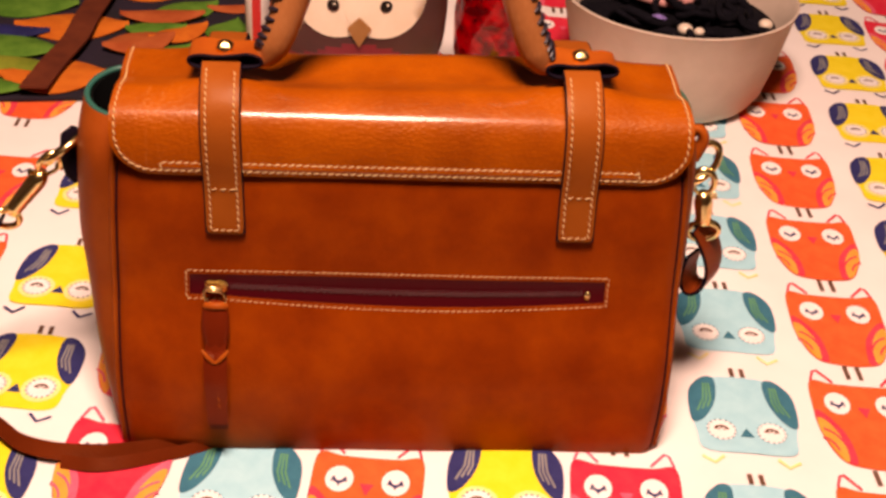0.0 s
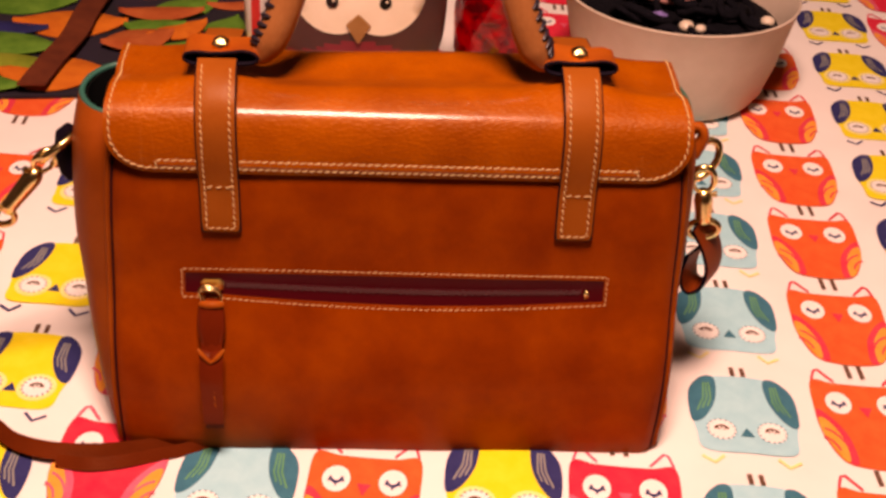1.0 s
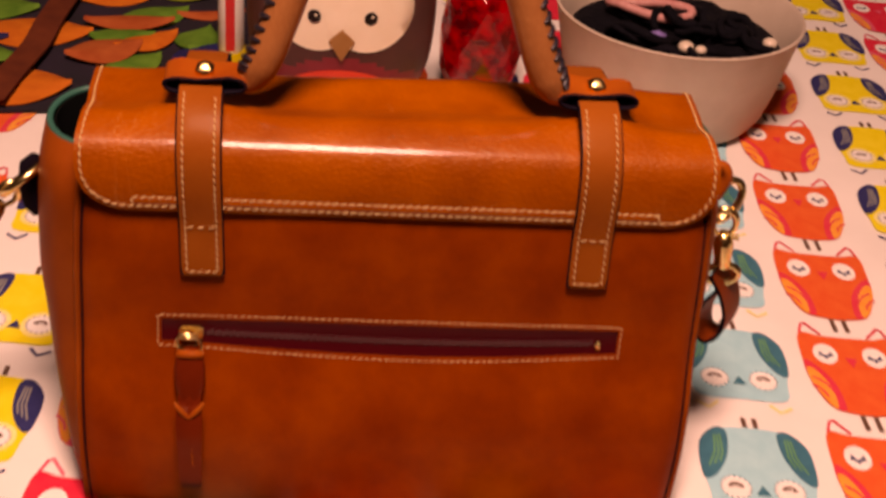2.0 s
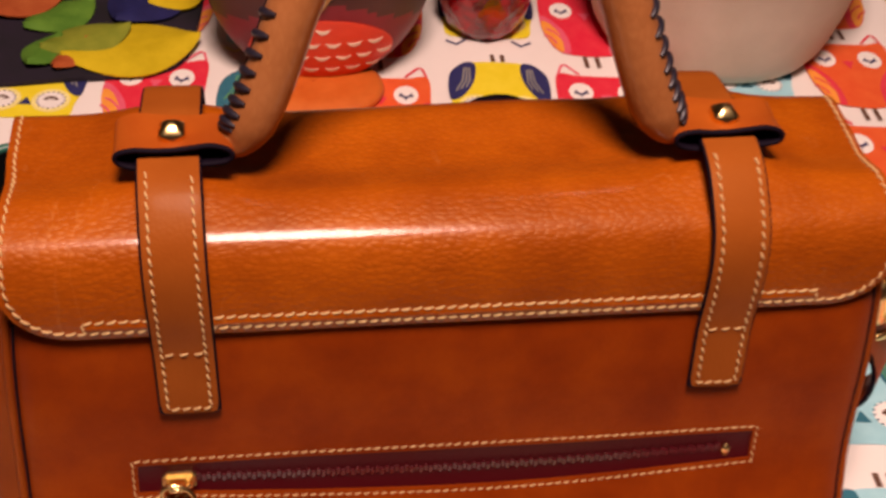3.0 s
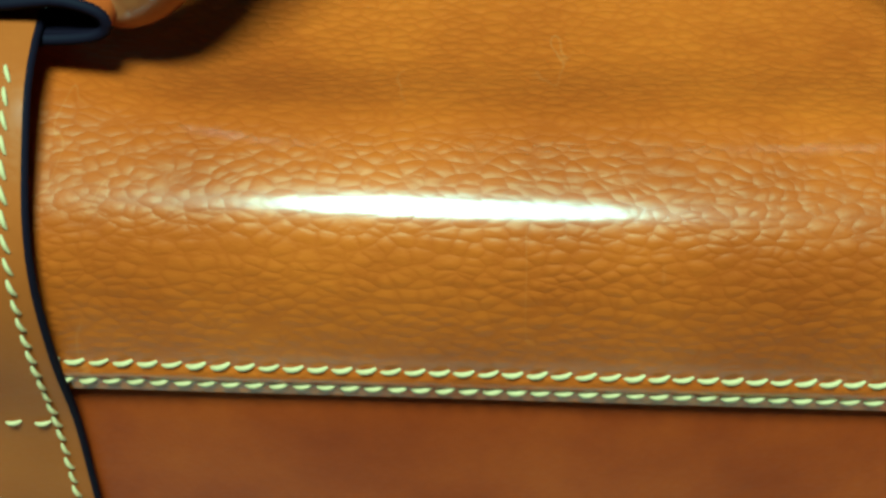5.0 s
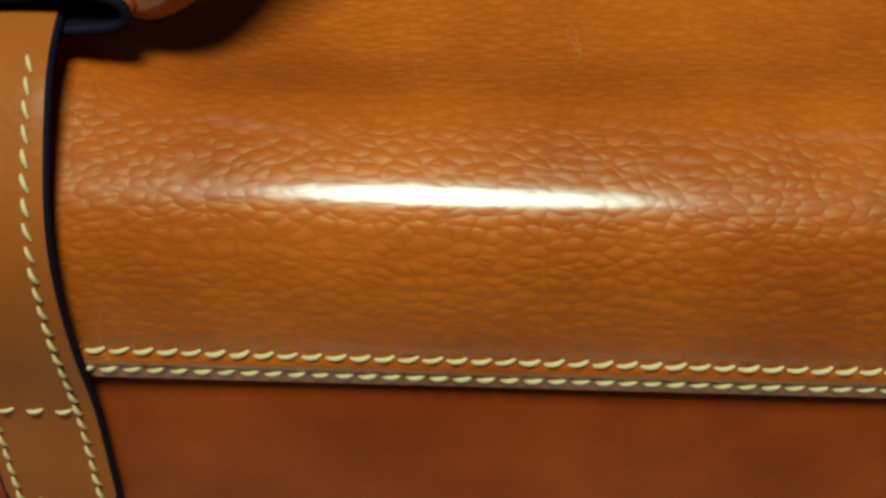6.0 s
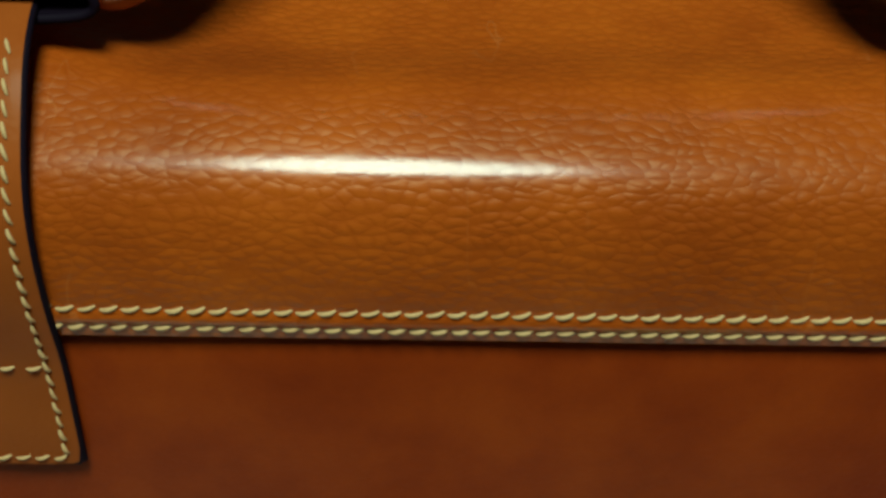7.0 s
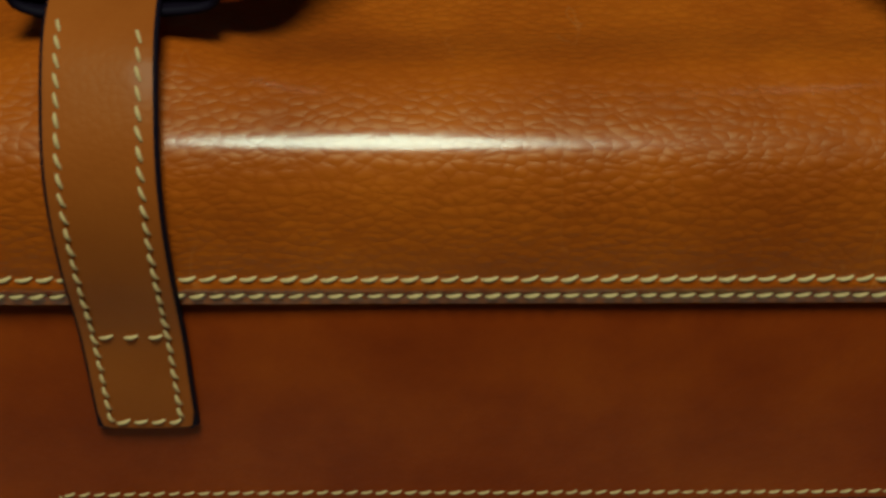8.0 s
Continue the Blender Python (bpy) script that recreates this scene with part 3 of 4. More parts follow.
def gusset(sign):
    rows = []
    for j in range(25):
        t = j / 24
        z = 0.003 + t * 0.208
        h = curve_at(HALF, z)
        y0, y1 = face_y(h, z) + 0.002, curve_at(BACK, z) - 0.004
        out = (0.0095 + 0.0185 * min(1.0, t / 0.6) ** 0.8) if sign < 0 else (0.006 + 0.009 * t)
        row = []
        for k in range(21):
            c = k / 20
            # two soft folds with a valley between them
            b = math.sin(math.pi * c) ** 0.42 * out
            dip = -0.006 * max(0, t - 0.9) * 10 * (1 - c)
            row.append((sign * (h - 0.004 + b), y0 + (y1 - y0) * c, z + dip))
        rows.append(row)
    g = part("gusset", sheet(rows, 0.002 * sign), mat_gusset, bag, mats=[mat_gusset, mat_gusset])
    # near-black sheet on the inner side, shade put into its colour
    part("gusset_lining", sheet([[(x - sign * 0.0034, y, z) for x, y, z in row] for row in rows], 0.0006 * sign), mat_lining, g, "lining, near-black for shade", mats=[mat_lining, mat_lining])
    bm = bmesh.new()
    top = [Vector(p) + Vector((0, 0, 0.0006)) for p in rows[-1]]
    tube(bm, top, 0.0019, 8)
    part("painted_edge", bm, mat_green, g, "green painted gusset edge")
    # piping where panel and gusset meet
    bm = bmesh.new()
    tube(bm, [(sign * (curve_at(HALF, z) - 0.0005), face_y(curve_at(HALF, z), z) - 0.0005, z) for z in [0.004 + 0.205 * k / 40 for k in range(41)]], 0.0017, 8)
    part("piping", bm, mat_gusset, bag)
    bm = bmesh.new()
    tube(bm, [(sign * (curve_at(HALF, z) - 0.0034), face_y(curve_at(HALF, z) - 0.0034, z) + 0.0001, z) for z in [0.004 + 0.185 * k / 40 for k in range(41)]], 0.0006, 6)
    part("seam", bm, mat_edge, bag)
    return g


gusset(-1)
gusset(1)
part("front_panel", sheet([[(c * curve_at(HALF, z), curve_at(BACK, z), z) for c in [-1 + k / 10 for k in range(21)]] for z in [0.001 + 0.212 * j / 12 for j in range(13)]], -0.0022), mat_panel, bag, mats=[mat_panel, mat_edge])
bm = bmesh.new()
box(bm, -0.166, 0.166, -0.021, 0.099, 0.0005, 0.006, 0.002)
part("base", bm, mat_gusset, bag)
# added near-black sheet across the hollow, for the shade in it
part("lining", sheet([[(c * 0.150, y, 0.17) for c in (-1, 0, 1)] for y in (0.014, 0.05, 0.09)], 0.001), mat_lining, bag, "lining, near-black for shade", mats=[mat_lining, mat_lining])

# ---- the flap: a sheet that lies on the back panel, rolls over the top and goes down in front
FLAP = [(0.0008, 0.1864), (0.0006, 0.1920), (0.0007, 0.1985), (0.0018, 0.2065), (0.0039, 0.2138), (0.0068, 0.2192), (0.0104, 0.2228), (0.0160, 0.2258), (0.0225, 0.2280), (0.0290, 0.2288), (0.0370, 0.2272),
        (0.0470, 0.2248), (0.0600, 0.2243), (0.0750, 0.2252), (0.0875, 0.2248), (0.0965, 0.2180), (0.1000, 0.2040), (0.1015, 0.1800), (0.1025, 0.1400)]
FLAP = [(p.x, p.y) for p in spline([(a, b, 0) for a, b in FLAP], 5)]
FLEN = [0.0]
for (a, b), (c, d) in zip(FLAP, FLAP[1:]):
    FLEN.append(FLEN[-1] + math.hypot(c - a, d - b))


def flap_point(x, s, lift=0.0):
    """A place on the flap, s metres up from its lower edge; lift metres out of the surface."""
    s = max(0.0, min(s, FLEN[-1] - 1e-6))
    for k in range(len(FLAP) - 1):
        if s <= FLEN[k + 1]:
            t = (s - FLEN[k]) / (FLEN[k + 1] - FLEN[k])
            y = FLAP[k][0] + (FLAP[k + 1][0] - FLAP[k][0]) * t
            z = FLAP[k][1] + (FLAP[k + 1][1] - FLAP[k][1]) * t
            ty, tz = FLAP[k + 1][0] - FLAP[k][0], FLAP[k + 1][1] - FLAP[k][1]
            break
    n = Vector((0, -tz, ty)).normalized()
    w = min(1.0, max(0.0, (s - 0.046) / 0.026)) * min(1.0, max(0.0, (0.145 - s) / 0.03))
    w = w * w * (3 - 2 * w)
    under = math.exp(-((abs(x) - 0.105) / 0.024) ** 2)
    wave = noise.noise(Vector((x * 16, s * 22, 5.0)))
    z += w * (0.0072 * under + 0.0012 * math.sin(x * 23 + 0.6))
    lift += 0.0008 * wave * min(1, s / 0.02)
    return Vector((x, y, z)) + n * lift


def flap_normal(x, s):
    a = flap_point(x, s + 0.001) - flap_point(x, s - 0.001)
    b = flap_point(x + 0.002, s) - flap_point(x - 0.002, s)
    return b.cross(a).normalized()


FLAP_HALF = 0.1670


def flap_edge(s):
    """Half the flap's width: rounded lower corners, and a slight waist over the top."""
    r = 0.025
    if s < r:
        return FLAP_HALF - r + math.sqrt(max(0.0, r * r - (r - s) ** 2))
    return FLAP_HALF - 0.0015 * math.sin(min(1, max(0, (s - 0.04) / 0.05)) * math.pi)


ss = [0, 0.0003, 0.001, 0.002, 0.0035, 0.005, 0.007, 0.009, 0.012, 0.015, 0.018, 0.020, 0.0225, 0.025] + [0.0275 + 0.0025 * k for k in range(45)] + [0.145, 0.16, 0.18, 0.2, 0.22]
ss = [s for s in ss if s < FLEN[-1]]
rows = [[tuple(flap_point(c * flap_edge(s), s)) for c in [-1 + k / 60 for k in range(121)]] for s in ss]
flap = part("flap", sheet(rows, -0.0026), mat_flap, bag, "grained tan leather flap", mats=[mat_flap, mat_edge])

TOP = 0.0002


def on_flap(pts):
    return [flap_point(x, s, TOP) for x, s in pts]


def near_normal(c):
    best = min(range(0, 60), key=lambda k: (flap_point(c.x, k * 0.0025, TOP) - c).length)
    return flap_normal(c.x, best * 0.0025)


left = [(-(flap_edge(s) - 0.0030), s) for s in [0.120 - 0.0035 * k for k in range(28)]]
corner = [(-(FLAP_HALF - 0.025 + 0.022 * math.cos(a)), 0.025 - 0.022 * math.sin(a)) for a in [radians(90 * k / 10) for k in range(1, 11)]]
right = [(-x, s) for x, s in reversed(left + corner)]
bottom = [(-0.1420 + 0.284 * k / 60, 0.003) for k in range(61)]
part("stitching", stitches(on_flap(left + corner + bottom[1:-1] + right), near_normal, 0.0042, 0.0035, 0.00048), mat_thread, flap, "cream edge stitching")
SEAM_UP = 0.0080
part("stitching", stitches(on_flap([(-0.1385, 0.0032), (-0.1385, SEAM_UP)] + [(-0.1385 + 0.2755 * k / 60, SEAM_UP) for k in range(1, 61)] + [(0.137, 0.0032)]), near_normal, 0.0042, 0.0035, 0.00048), mat_thread, flap, "cream edge stitching")
# rolled binding between the two rows of stitches
rows = [[tuple(flap_point(x, s, 0.0001 + 0.0009 * math.sin(math.pi * (s - 0.0032) / 0.0046))) for x in [-0.138 + 0.2745 * k / 80 for k in range(81)]] for s in [0.0032 + 0.0046 * j / 6 for j in range(7)]]
part("binding", sheet(rows, -0.0004), mat_flap, flap, mats=[mat_flap, mat_flap])


# ---- the two straps that hold the flap
TAB_Z = 0.2375


def make_strap(x_low, x_top, width):
    line_pts = []
    for k in range(8):
        z = 0.1500 + 0.0045 * k
        line_pts.append((face_y(x_low, z) - 0.0030, z))
    for s in [0.0045 + 0.003 * k for k in range(48)]:
        p = flap_point(x_low, s, 0.0029 + 0.0040 * min(1.0, max(0.0, (s - 0.012) / 0.03)) + 0.0038 * math.exp(-((s - 0.066) / 0.018) ** 2))
        line_pts.append((p.y, p.z))
    pts = [Vector((0, a, b)) for a, b in line_pts]
    # the strap rises into the loop of the handle tab
    for p in pts:
        rise = min(1.0, max(0.0, (p.y - 0.010) / 0.020)) * min(1.0, max(0.0, (0.085 - p.y) / 0.025))
        rise = rise * rise * (3 - 2 * rise)
        p.z += rise * max(0.0, TAB_Z + 0.0046 - p.z)
    # even out the step from panel to flap
    for _ in range(3):
        pts = [pts[0]] + [(pts[i - 1] + pts[i] * 2 + pts[i + 1]) / 4 for i in range(1, len(pts) - 1)] + [pts[-1]]
    n = len(pts)
    lens = [0.0]
    for a, b in zip(pts, pts[1:]):
        lens.append(lens[-1] + (b - a).length)

    def centre(i):
        t = min(1.0, lens[i] / 0.11)
        return x_low + (x_top - x_low) * t

    def nrm(i):
        d = pts[min(i + 1, n - 1)] - pts[max(i - 1, 0)]
        return Vector((0, -d.z, d.y)).normalized()
    rows = []
    for i in range(n):
        w = width / 2 * (0.93 if i == 0 else 1.0)
        rows.append([tuple(Vector((centre(i) + c * w, pts[i].y, pts[i].z)) + nrm(i) * 0.0004 * (1 - (abs(c)) ** 4)) for c in [-1 + k / 8 for k in range(17)]])
    strap = part("flap_strap", sheet(rows, -0.0026), mat_strap, bag, "flat tan strap with dark painted edges", mats=[mat_strap, mat_edge])

    # black rods: the painted edge, widened to hold its contact shadow
    for c in (-1, 1):
        bm = bmesh.new()
        tube(bm, [Vector((centre(i) + c * (width / 2 - 0.0002), pts[i].y, pts[i].z)) - nrm(i) * 0.0012 for i in range(n)], 0.00115, 8)
        part("painted_edge", bm, mat_edge, strap)
    bm = bmesh.new()
    tube(bm, [Vector((centre(0) + c * width / 2, pts[0].y, pts[0].z + 0.0002)) - nrm(0) * 0.0012 for c in (-0.97, -0.5, 0, 0.5, 0.97)], 0.0013, 8)
    part("painted_edge", bm, mat_edge, strap)

    def here(i, c):
        i0 = int(min(max(i, 0), n - 2))
        f = i - i0
        p = pts[i0].lerp(pts[i0 + 1], f)
        return Vector((centre(i0) * (1 - f) + centre(i0 + 1) * f + c * width / 2, p.y, p.z)) + nrm(i0) * 0.0005

    def idx(s):
        for k in range(n - 1):
            if s <= lens[k + 1]:
                return k + (s - lens[k]) / (lens[k + 1] - lens[k])
        return n - 1.0
    c = 0.74

    def norm_here(q):
        k = min(range(n), key=lambda i: abs(pts[i].y - q.y) + abs(pts[i].z - q.z))
        return nrm(k)
    run = [here(idx(0.105 - 0.0025 * k), -c) for k in range(42)] + [here(idx(0.0022), -c + 2 * c * k / 6) for k in range(7)] + [here(idx(0.0 + 0.0025 * k), c) for k in range(1, 42)]
    part("stitching", stitches(run, norm_here, 0.0040, 0.0030, 0.00042), mat_thread, strap, "cream strap stitching")
    part("stitching", stitches([here(idx(0.0285), -c + 2 * c * k / 6) for k in range(7)], norm_here, 0.0040, 0.0030, 0.00042), mat_thread, strap, "cream strap stitching")
    return strap


make_strap(-0.1030, -0.1056, 0.0216)
make_strap(0.1030, 0.1022, 0.0208)


# ---- handle: tabs with studs, rolled grip with black lacing
def make_tab(cx, cy, z0, inner):
    """A hide loop that lies across the strap, open to front and back, with dark painted edges."""
    hx, hz, hy = 0.0215, 0.0052, 0.0120
    sect = []
    for k in range(44):
        a = 2 * math.pi * k / 44
        ex = abs(math.cos(a)) ** 0.6 * (1 if math.cos(a) >= 0 else -1)
        ez = abs(math.sin(a)) ** 0.8 * (1 if math.sin(a) >= 0 else -1)
        # the loop is pressed on the strap in its middle and open at both ends
        pinch = 1 - 0.34 * max(0, 1 - (ex / 0.62) ** 2) if ez > 0 else 1.0
        sect.append((ex * hx, ez * hz * pinch))

    def ring_rows(kx, kz):
        return [[(cx + x * kx, cy - 0.0085 + 0.0205 * j / 6, z0 + hz + z * kz + 0.0006 * math.sin(3 * x / hx + 0.5 * j) + 0.0012 * abs(j / 6 - 0.4)) for x, z in sect] for j in range(7)]
    bm = bmesh.new()
    a = grid(bm, ring_rows(1, 1), close=True)
    before = set(bm.faces)
    b = grid(bm, ring_rows(0.91, 0.62), close=True)
    # inner wall takes the black edge colour, as shade within the loop
    for f in bm.faces:
        if f not in before:
            f.material_index = 1
    for ra, rb in ((a[0], b[0]), (a[-1], b[-1])):
        for k in range(44):
            f = bm.faces.new((ra[k], ra[(k + 1) % 44], rb[(k + 1) % 44], rb[k]))
            f.material_index = 1
    tab = part("handle_tab", bm, mat_tab, bag, "brown hide tab with dark edges, inside blackened for shade", mats=[mat_tab, mat_edge])
    bm = bmesh.new()
    tube(bm, [(cx + x * 0.96, cy - 0.0088, z0 + hz + z * 0.84 + 0.0006 * math.sin(3 * x / hx) + 0.0005) for x, z in sect], 0.0011, 6, closed=True)
    part("painted_edge", bm, mat_edge, tab)
    bm = bmesh.new()
    top = z0 + 2 * hz - 0.0026
    # a low square pyramid with rounded corners on a round foot
    rows = [[(r * math.cos(a) / max(abs(math.cos(a)), abs(math.sin(a))) ** q, r * math.sin(a) / max(abs(math.cos(a)), abs(math.sin(a))) ** q, z) for a in [2 * math.pi * (k + 0.5) / 24 for k in range(24)]]
            for r, z, q in ((0.0052, 0.0, 0.0), (0.0054, 0.0012, 0.0), (0.0050, 0.0022, 0.5), (0.0050, 0.0034, 0.85), (0.0046, 0.0044, 0.85), (0.0022, 0.0066, 0.8), (0.0006, 0.0074, 0.6))]
    g = grid(bm, rows, close=True)
    bm.faces.new(g[0])
    bm.faces.new(g[-1])
    bmesh.ops.translate(bm, verts=bm.verts, vec=(cx - 0.0005, cy, top))
    part("stud", bm, mat_gold, tab, "pyramid brass stud")
    return tab


make_tab(-0.1036, 0.0415, TAB_Z, 1)
make_tab(0.1025, 0.0425, TAB_Z, -1)

grip_path = [(-0.0870, 0.0425, 0.2410), (-0.0800, 0.0435, 0.2440), (-0.0730, 0.0450, 0.2560), (-0.0660, 0.0480, 0.2740), (-0.0580, 0.0520, 0.2960), (-0.0480, 0.0560, 0.3150), (-0.030, 0.0600, 0.3330), (0.0, 0.0620, 0.3410),
             (0.030, 0.0600, 0.3330), (0.0480, 0.0560, 0.3150), (0.0580, 0.0520, 0.2960), (0.0660, 0.0480, 0.2740), (0.0730, 0.0450, 0.2560), (0.0800, 0.0435, 0.2440), (0.0870, 0.0425, 0.2410)]
grip = spline(grip_path, 6)
n = len(grip)
radii = []
for k in range(n):
    t = min(k, n - 1 - k) / (n - 1) * 2
    radii.append(0.0046 + 0.0050 * min(1, t / 0.22))
bm = bmesh.new()
tube(bm, grip, radii, 18)
handle = part("handle", bm, mat_handle, bag, "rolled light tan handle with black lacing")
for k in range(6, n - 6, 2):
    c, d = grip[k], (grip[k + 1] - grip[k - 1]).normalized()
    side = Vector((-1, 0, 0)) if c.x < 0 else Vector((1, 0, 0))
    if abs(c.x) < 0.03:
        side = Vector((0, 0, 1))
    side = (side - d * side.dot(d)).normalized()
    front = d.cross(side)
    if front.y > 0:
        front = -front
    r = radii[k]
    p = []
    for j in range(7):
        a = radians(-20 + 72 * j / 6)
        p.append(c + (side * math.cos(a) + front * math.sin(a)) * (r + 0.0003) + d * (0.0034 * (j / 6 - 0.5)))
    part("lace", tube(bmesh.new(), p, [0.0007, 0.0014, 0.0017, 0.0018, 0.0017, 0.0014, 0.0008], 6), mat_lace, handle)
# the seam that the laces close
bm = bmesh.new()
tube(bm, [grip[k] + Vector((-1 if grip[k].x < 0 else 1, 0, 0.15)).normalized() * (radii[k] - 0.0002) for k in range(5, n - 5) if abs(grip[k].x) > 0.03 and grip[k].x < 0], 0.0008, 6)
part("handle_seam", bm, mat_edge, handle)
bm = bmesh.new()
tube(bm, [grip[k] + Vector((1, 0, 0.15)).normalized() * (radii[k] - 0.0002) for k in range(5, n - 5) if grip[k].x > 0.03], 0.0008, 6)
part("handle_seam", bm, mat_edge, handle)
# dark closing loop on the far side, just over the flap's edge
bm = bmesh.new()
tube(bm, [(0.028 + 0.019 * math.cos(a), 0.1065, 0.1975 + 0.0165 * math.sin(a)) for a in [math.pi * k / 16 for k in range(17)]], 0.0032, 8)
part("closing_loop", bm, mat_edge, bag, "dark closing loop")

# ---------------------------------------------------------------- carrying strap and its brass clasps


def band(path, across, width, thick, mat, parent, name="band", label=""):
    pts = spline(path, 6)
    rows = []
    for i, p in enumerate(pts):
        a = Vector(across[0]).lerp(Vector(across[1]), i / (len(pts) - 1)).normalized()
        rows.append([tuple(p + a * width * c) for c in (-0.5, -0.42, -0.2, 0, 0.2, 0.42, 0.5)])
    return part(name, sheet(rows, thick), mat, parent, label, mats=[mat, mat_edge])


def ring_of(bm, centre, u, v, ru, rv, r, n=24):
    u, v = Vector(u).normalized(), Vector(v).normalized()
    tube(bm, [Vector(centre) + u * ru * math.cos(2 * math.pi * k / n) + v * rv * math.sin(2 * math.pi * k / n) for k in range(n)], r, 8, closed=True)
    return bm


def clasp(parent, top, end, side):
    """Lobster clasp from its hook at top to its swivel eye at end."""
    top, end, side = Vector(top), Vector(end), Vector(side).normalized()
    d = (end - top).normalized()
    length = (end - top).length
    hook = []
    for k in range(15):
        a = radians(-70 + 250 * k / 14)
        hook.append(top + d * (0.010 - 0.010 * math.cos(a - math.pi / 2)) * 0.9 + side * 0.0068 * math.cos(a))
    bm = bmesh.new()
    tube(bm, hook, [0.0017 + 0.0013 * k / 14 for k in range(15)], 8)
    c = part("clasp", bm, mat_gold, parent, "polished brass lobster clasp")
    bm = bmesh.new()
    tube(bm, [top + d * 0.016, top + d * 0.020, top + d * 0.024, top + d * (length - 0.014), top + d * (length - 0.010), top + d * (length - 0.008)],
         [0.0030, 0.0052, 0.0060, 0.0050, 0.0056, 0.0034], 12)
    part("clasp_body", bm, mat_gold, c)
    bm = bmesh.new()
    tube(bm, [top + d * 0.018 - side * 0.003, top + d * 0.012 - side * 0.0062, top + d * 0.004 - side * 0.0055], 0.0014, 8)
    part("gate", bm, mat_gold, c)
    bm = bmesh.new()
    tube(bm, [top + d * 0.020 + side * 0.004, top + d * 0.020 + side * 0.0085], [0.0016, 0.0022], 8)
    part("lever", bm, mat_gold, c)
    bm = bmesh.new()
    ring_of(bm, end - d * 0.003, side, d, 0.0095, 0.0065, 0.0022)
    part("swivel_eye", bm, mat_gold, c)
    return c


shoulder = thing("shoulder_strap", "brown leather shoulder strap with brass clasps hooked to the bag", "strap")
# side with the strap that runs out over the cloth
bm = bmesh.new()
tube(bm, [(-0.1960, 0.047, 0.1545), (-0.1985, 0.047, 0.1600), (-0.2000, 0.047, 0.1720), (-0.1985, 0.047, 0.1850), (-0.1950, 0.047, 0.1895)], [0.0035, 0.0055, 0.0062, 0.0058, 0.0036], 12, flat=0.8)
part("side_tab", bm, mat_edge, bag, "dark hide side tab")
bm = bmesh.new()
ring_of(bm, (-0.2030, 0.046, 0.1760), (-0.75, 0, -0.65), (0.15, 0.98, -0.15), 0.0130, 0.0118, 0.0024)
part("side_ring", bm, mat_gold, bag, "brass ring")
clasp(shoulder, (-0.2060, 0.046, 0.1730), (-0.2440, 0.046, 0.1240), (-0.6, -0.5, 0.62))
band([(-0.2430, 0.047, 0.1270), (-0.2520, 0.047, 0.1100), (-0.2750, 0.045, 0.0700), (-0.2930, 0.036, 0.0280), (-0.2880, 0.022, 0.0110), (-0.2680, 0.0060, 0.0095), (-0.2480, -0.0120, 0.0095),
      (-0.2320, -0.0260, 0.0085), (-0.2100, -0.0340, 0.0085), (-0.1850, -0.0345, 0.0075), (-0.1620, -0.0300, 0.0060), (-0.1400, -0.0235, 0.0050), (-0.120, -0.014, 0.0042)],
     ((0.1, 1, 0.1), (0.1, 0.55, 0.83)), 0.0110, 0.0024, mat_dark_leather, shoulder, "strap_band", "dark brown strap band")
band([(-0.2050, -0.0395, 0.0050), (-0.1850, -0.0430, 0.0052), (-0.1650, -0.0400, 0.0052), (-0.1450, -0.0330, 0.0045), (-0.125, -0.0255, 0.0040), (-0.105, -0.016, 0.0038)],
     ((0, 0.75, 0.6), (0.1, 0.6, 0.75)), 0.0085, 0.0022, mat_dark_leather, shoulder, "strap_tail", "second layer of the brown strap")
# other side: tan tab, ring, clasp and the folded strap end
bm = bmesh.new()
tube(bm, spline([(0.1700, 0.048, 0.1900), (0.1790, 0.046, 0.2010), (0.1835, 0.044, 0.1960), (0.1800, 0.045, 0.1830)], 5), 0.0062, 12, flat=0.55)
part("side_tab", bm, mat_tab, bag, "tan hide side tab")
bm = bmesh.new()
ring_of(bm, (0.1855, 0.045, 0.1790), (0.5, 0.2, 0.85), (0.85, 0.1, -0.45), 0.0135, 0.0092, 0.0024)
part("side_ring", bm, mat_gold, bag, "brass ring")
clasp(shoulder, (0.1870, 0.044, 0.1740), (0.1945, 0.046, 0.1260), (0.95, -0.15, 0.2))
band([(0.1925, 0.047, 0.1340), (0.2010, 0.046, 0.1190), (0.2060, 0.046, 0.1030), (0.2045, 0.047, 0.0885), (0.1975, 0.049, 0.0820), (0.1915, 0.051, 0.0860), (0.1900, 0.053, 0.0970), (0.1925, 0.054, 0.1080)],
     ((0.55, 0.75, 0.25), (0.6, 0.75, -0.1)), 0.0210, 0.0024, mat_fold, shoulder, "folded_end", "folded brown strap end")
band([(0.1890, 0.058, 0.1040), (0.1830, 0.080, 0.0960), (0.1740, 0.104, 0.0760), (0.1580, 0.116, 0.0400), (0.1380, 0.122, 0.0120), (0.1150, 0.126, 0.0050)],
     ((0.1, 0.5, 0.8), (0.3, 0.9, 0.1)), 0.0160, 0.0022, mat_dark_leather, shoulder, "strap_band", "dark brown strap band")

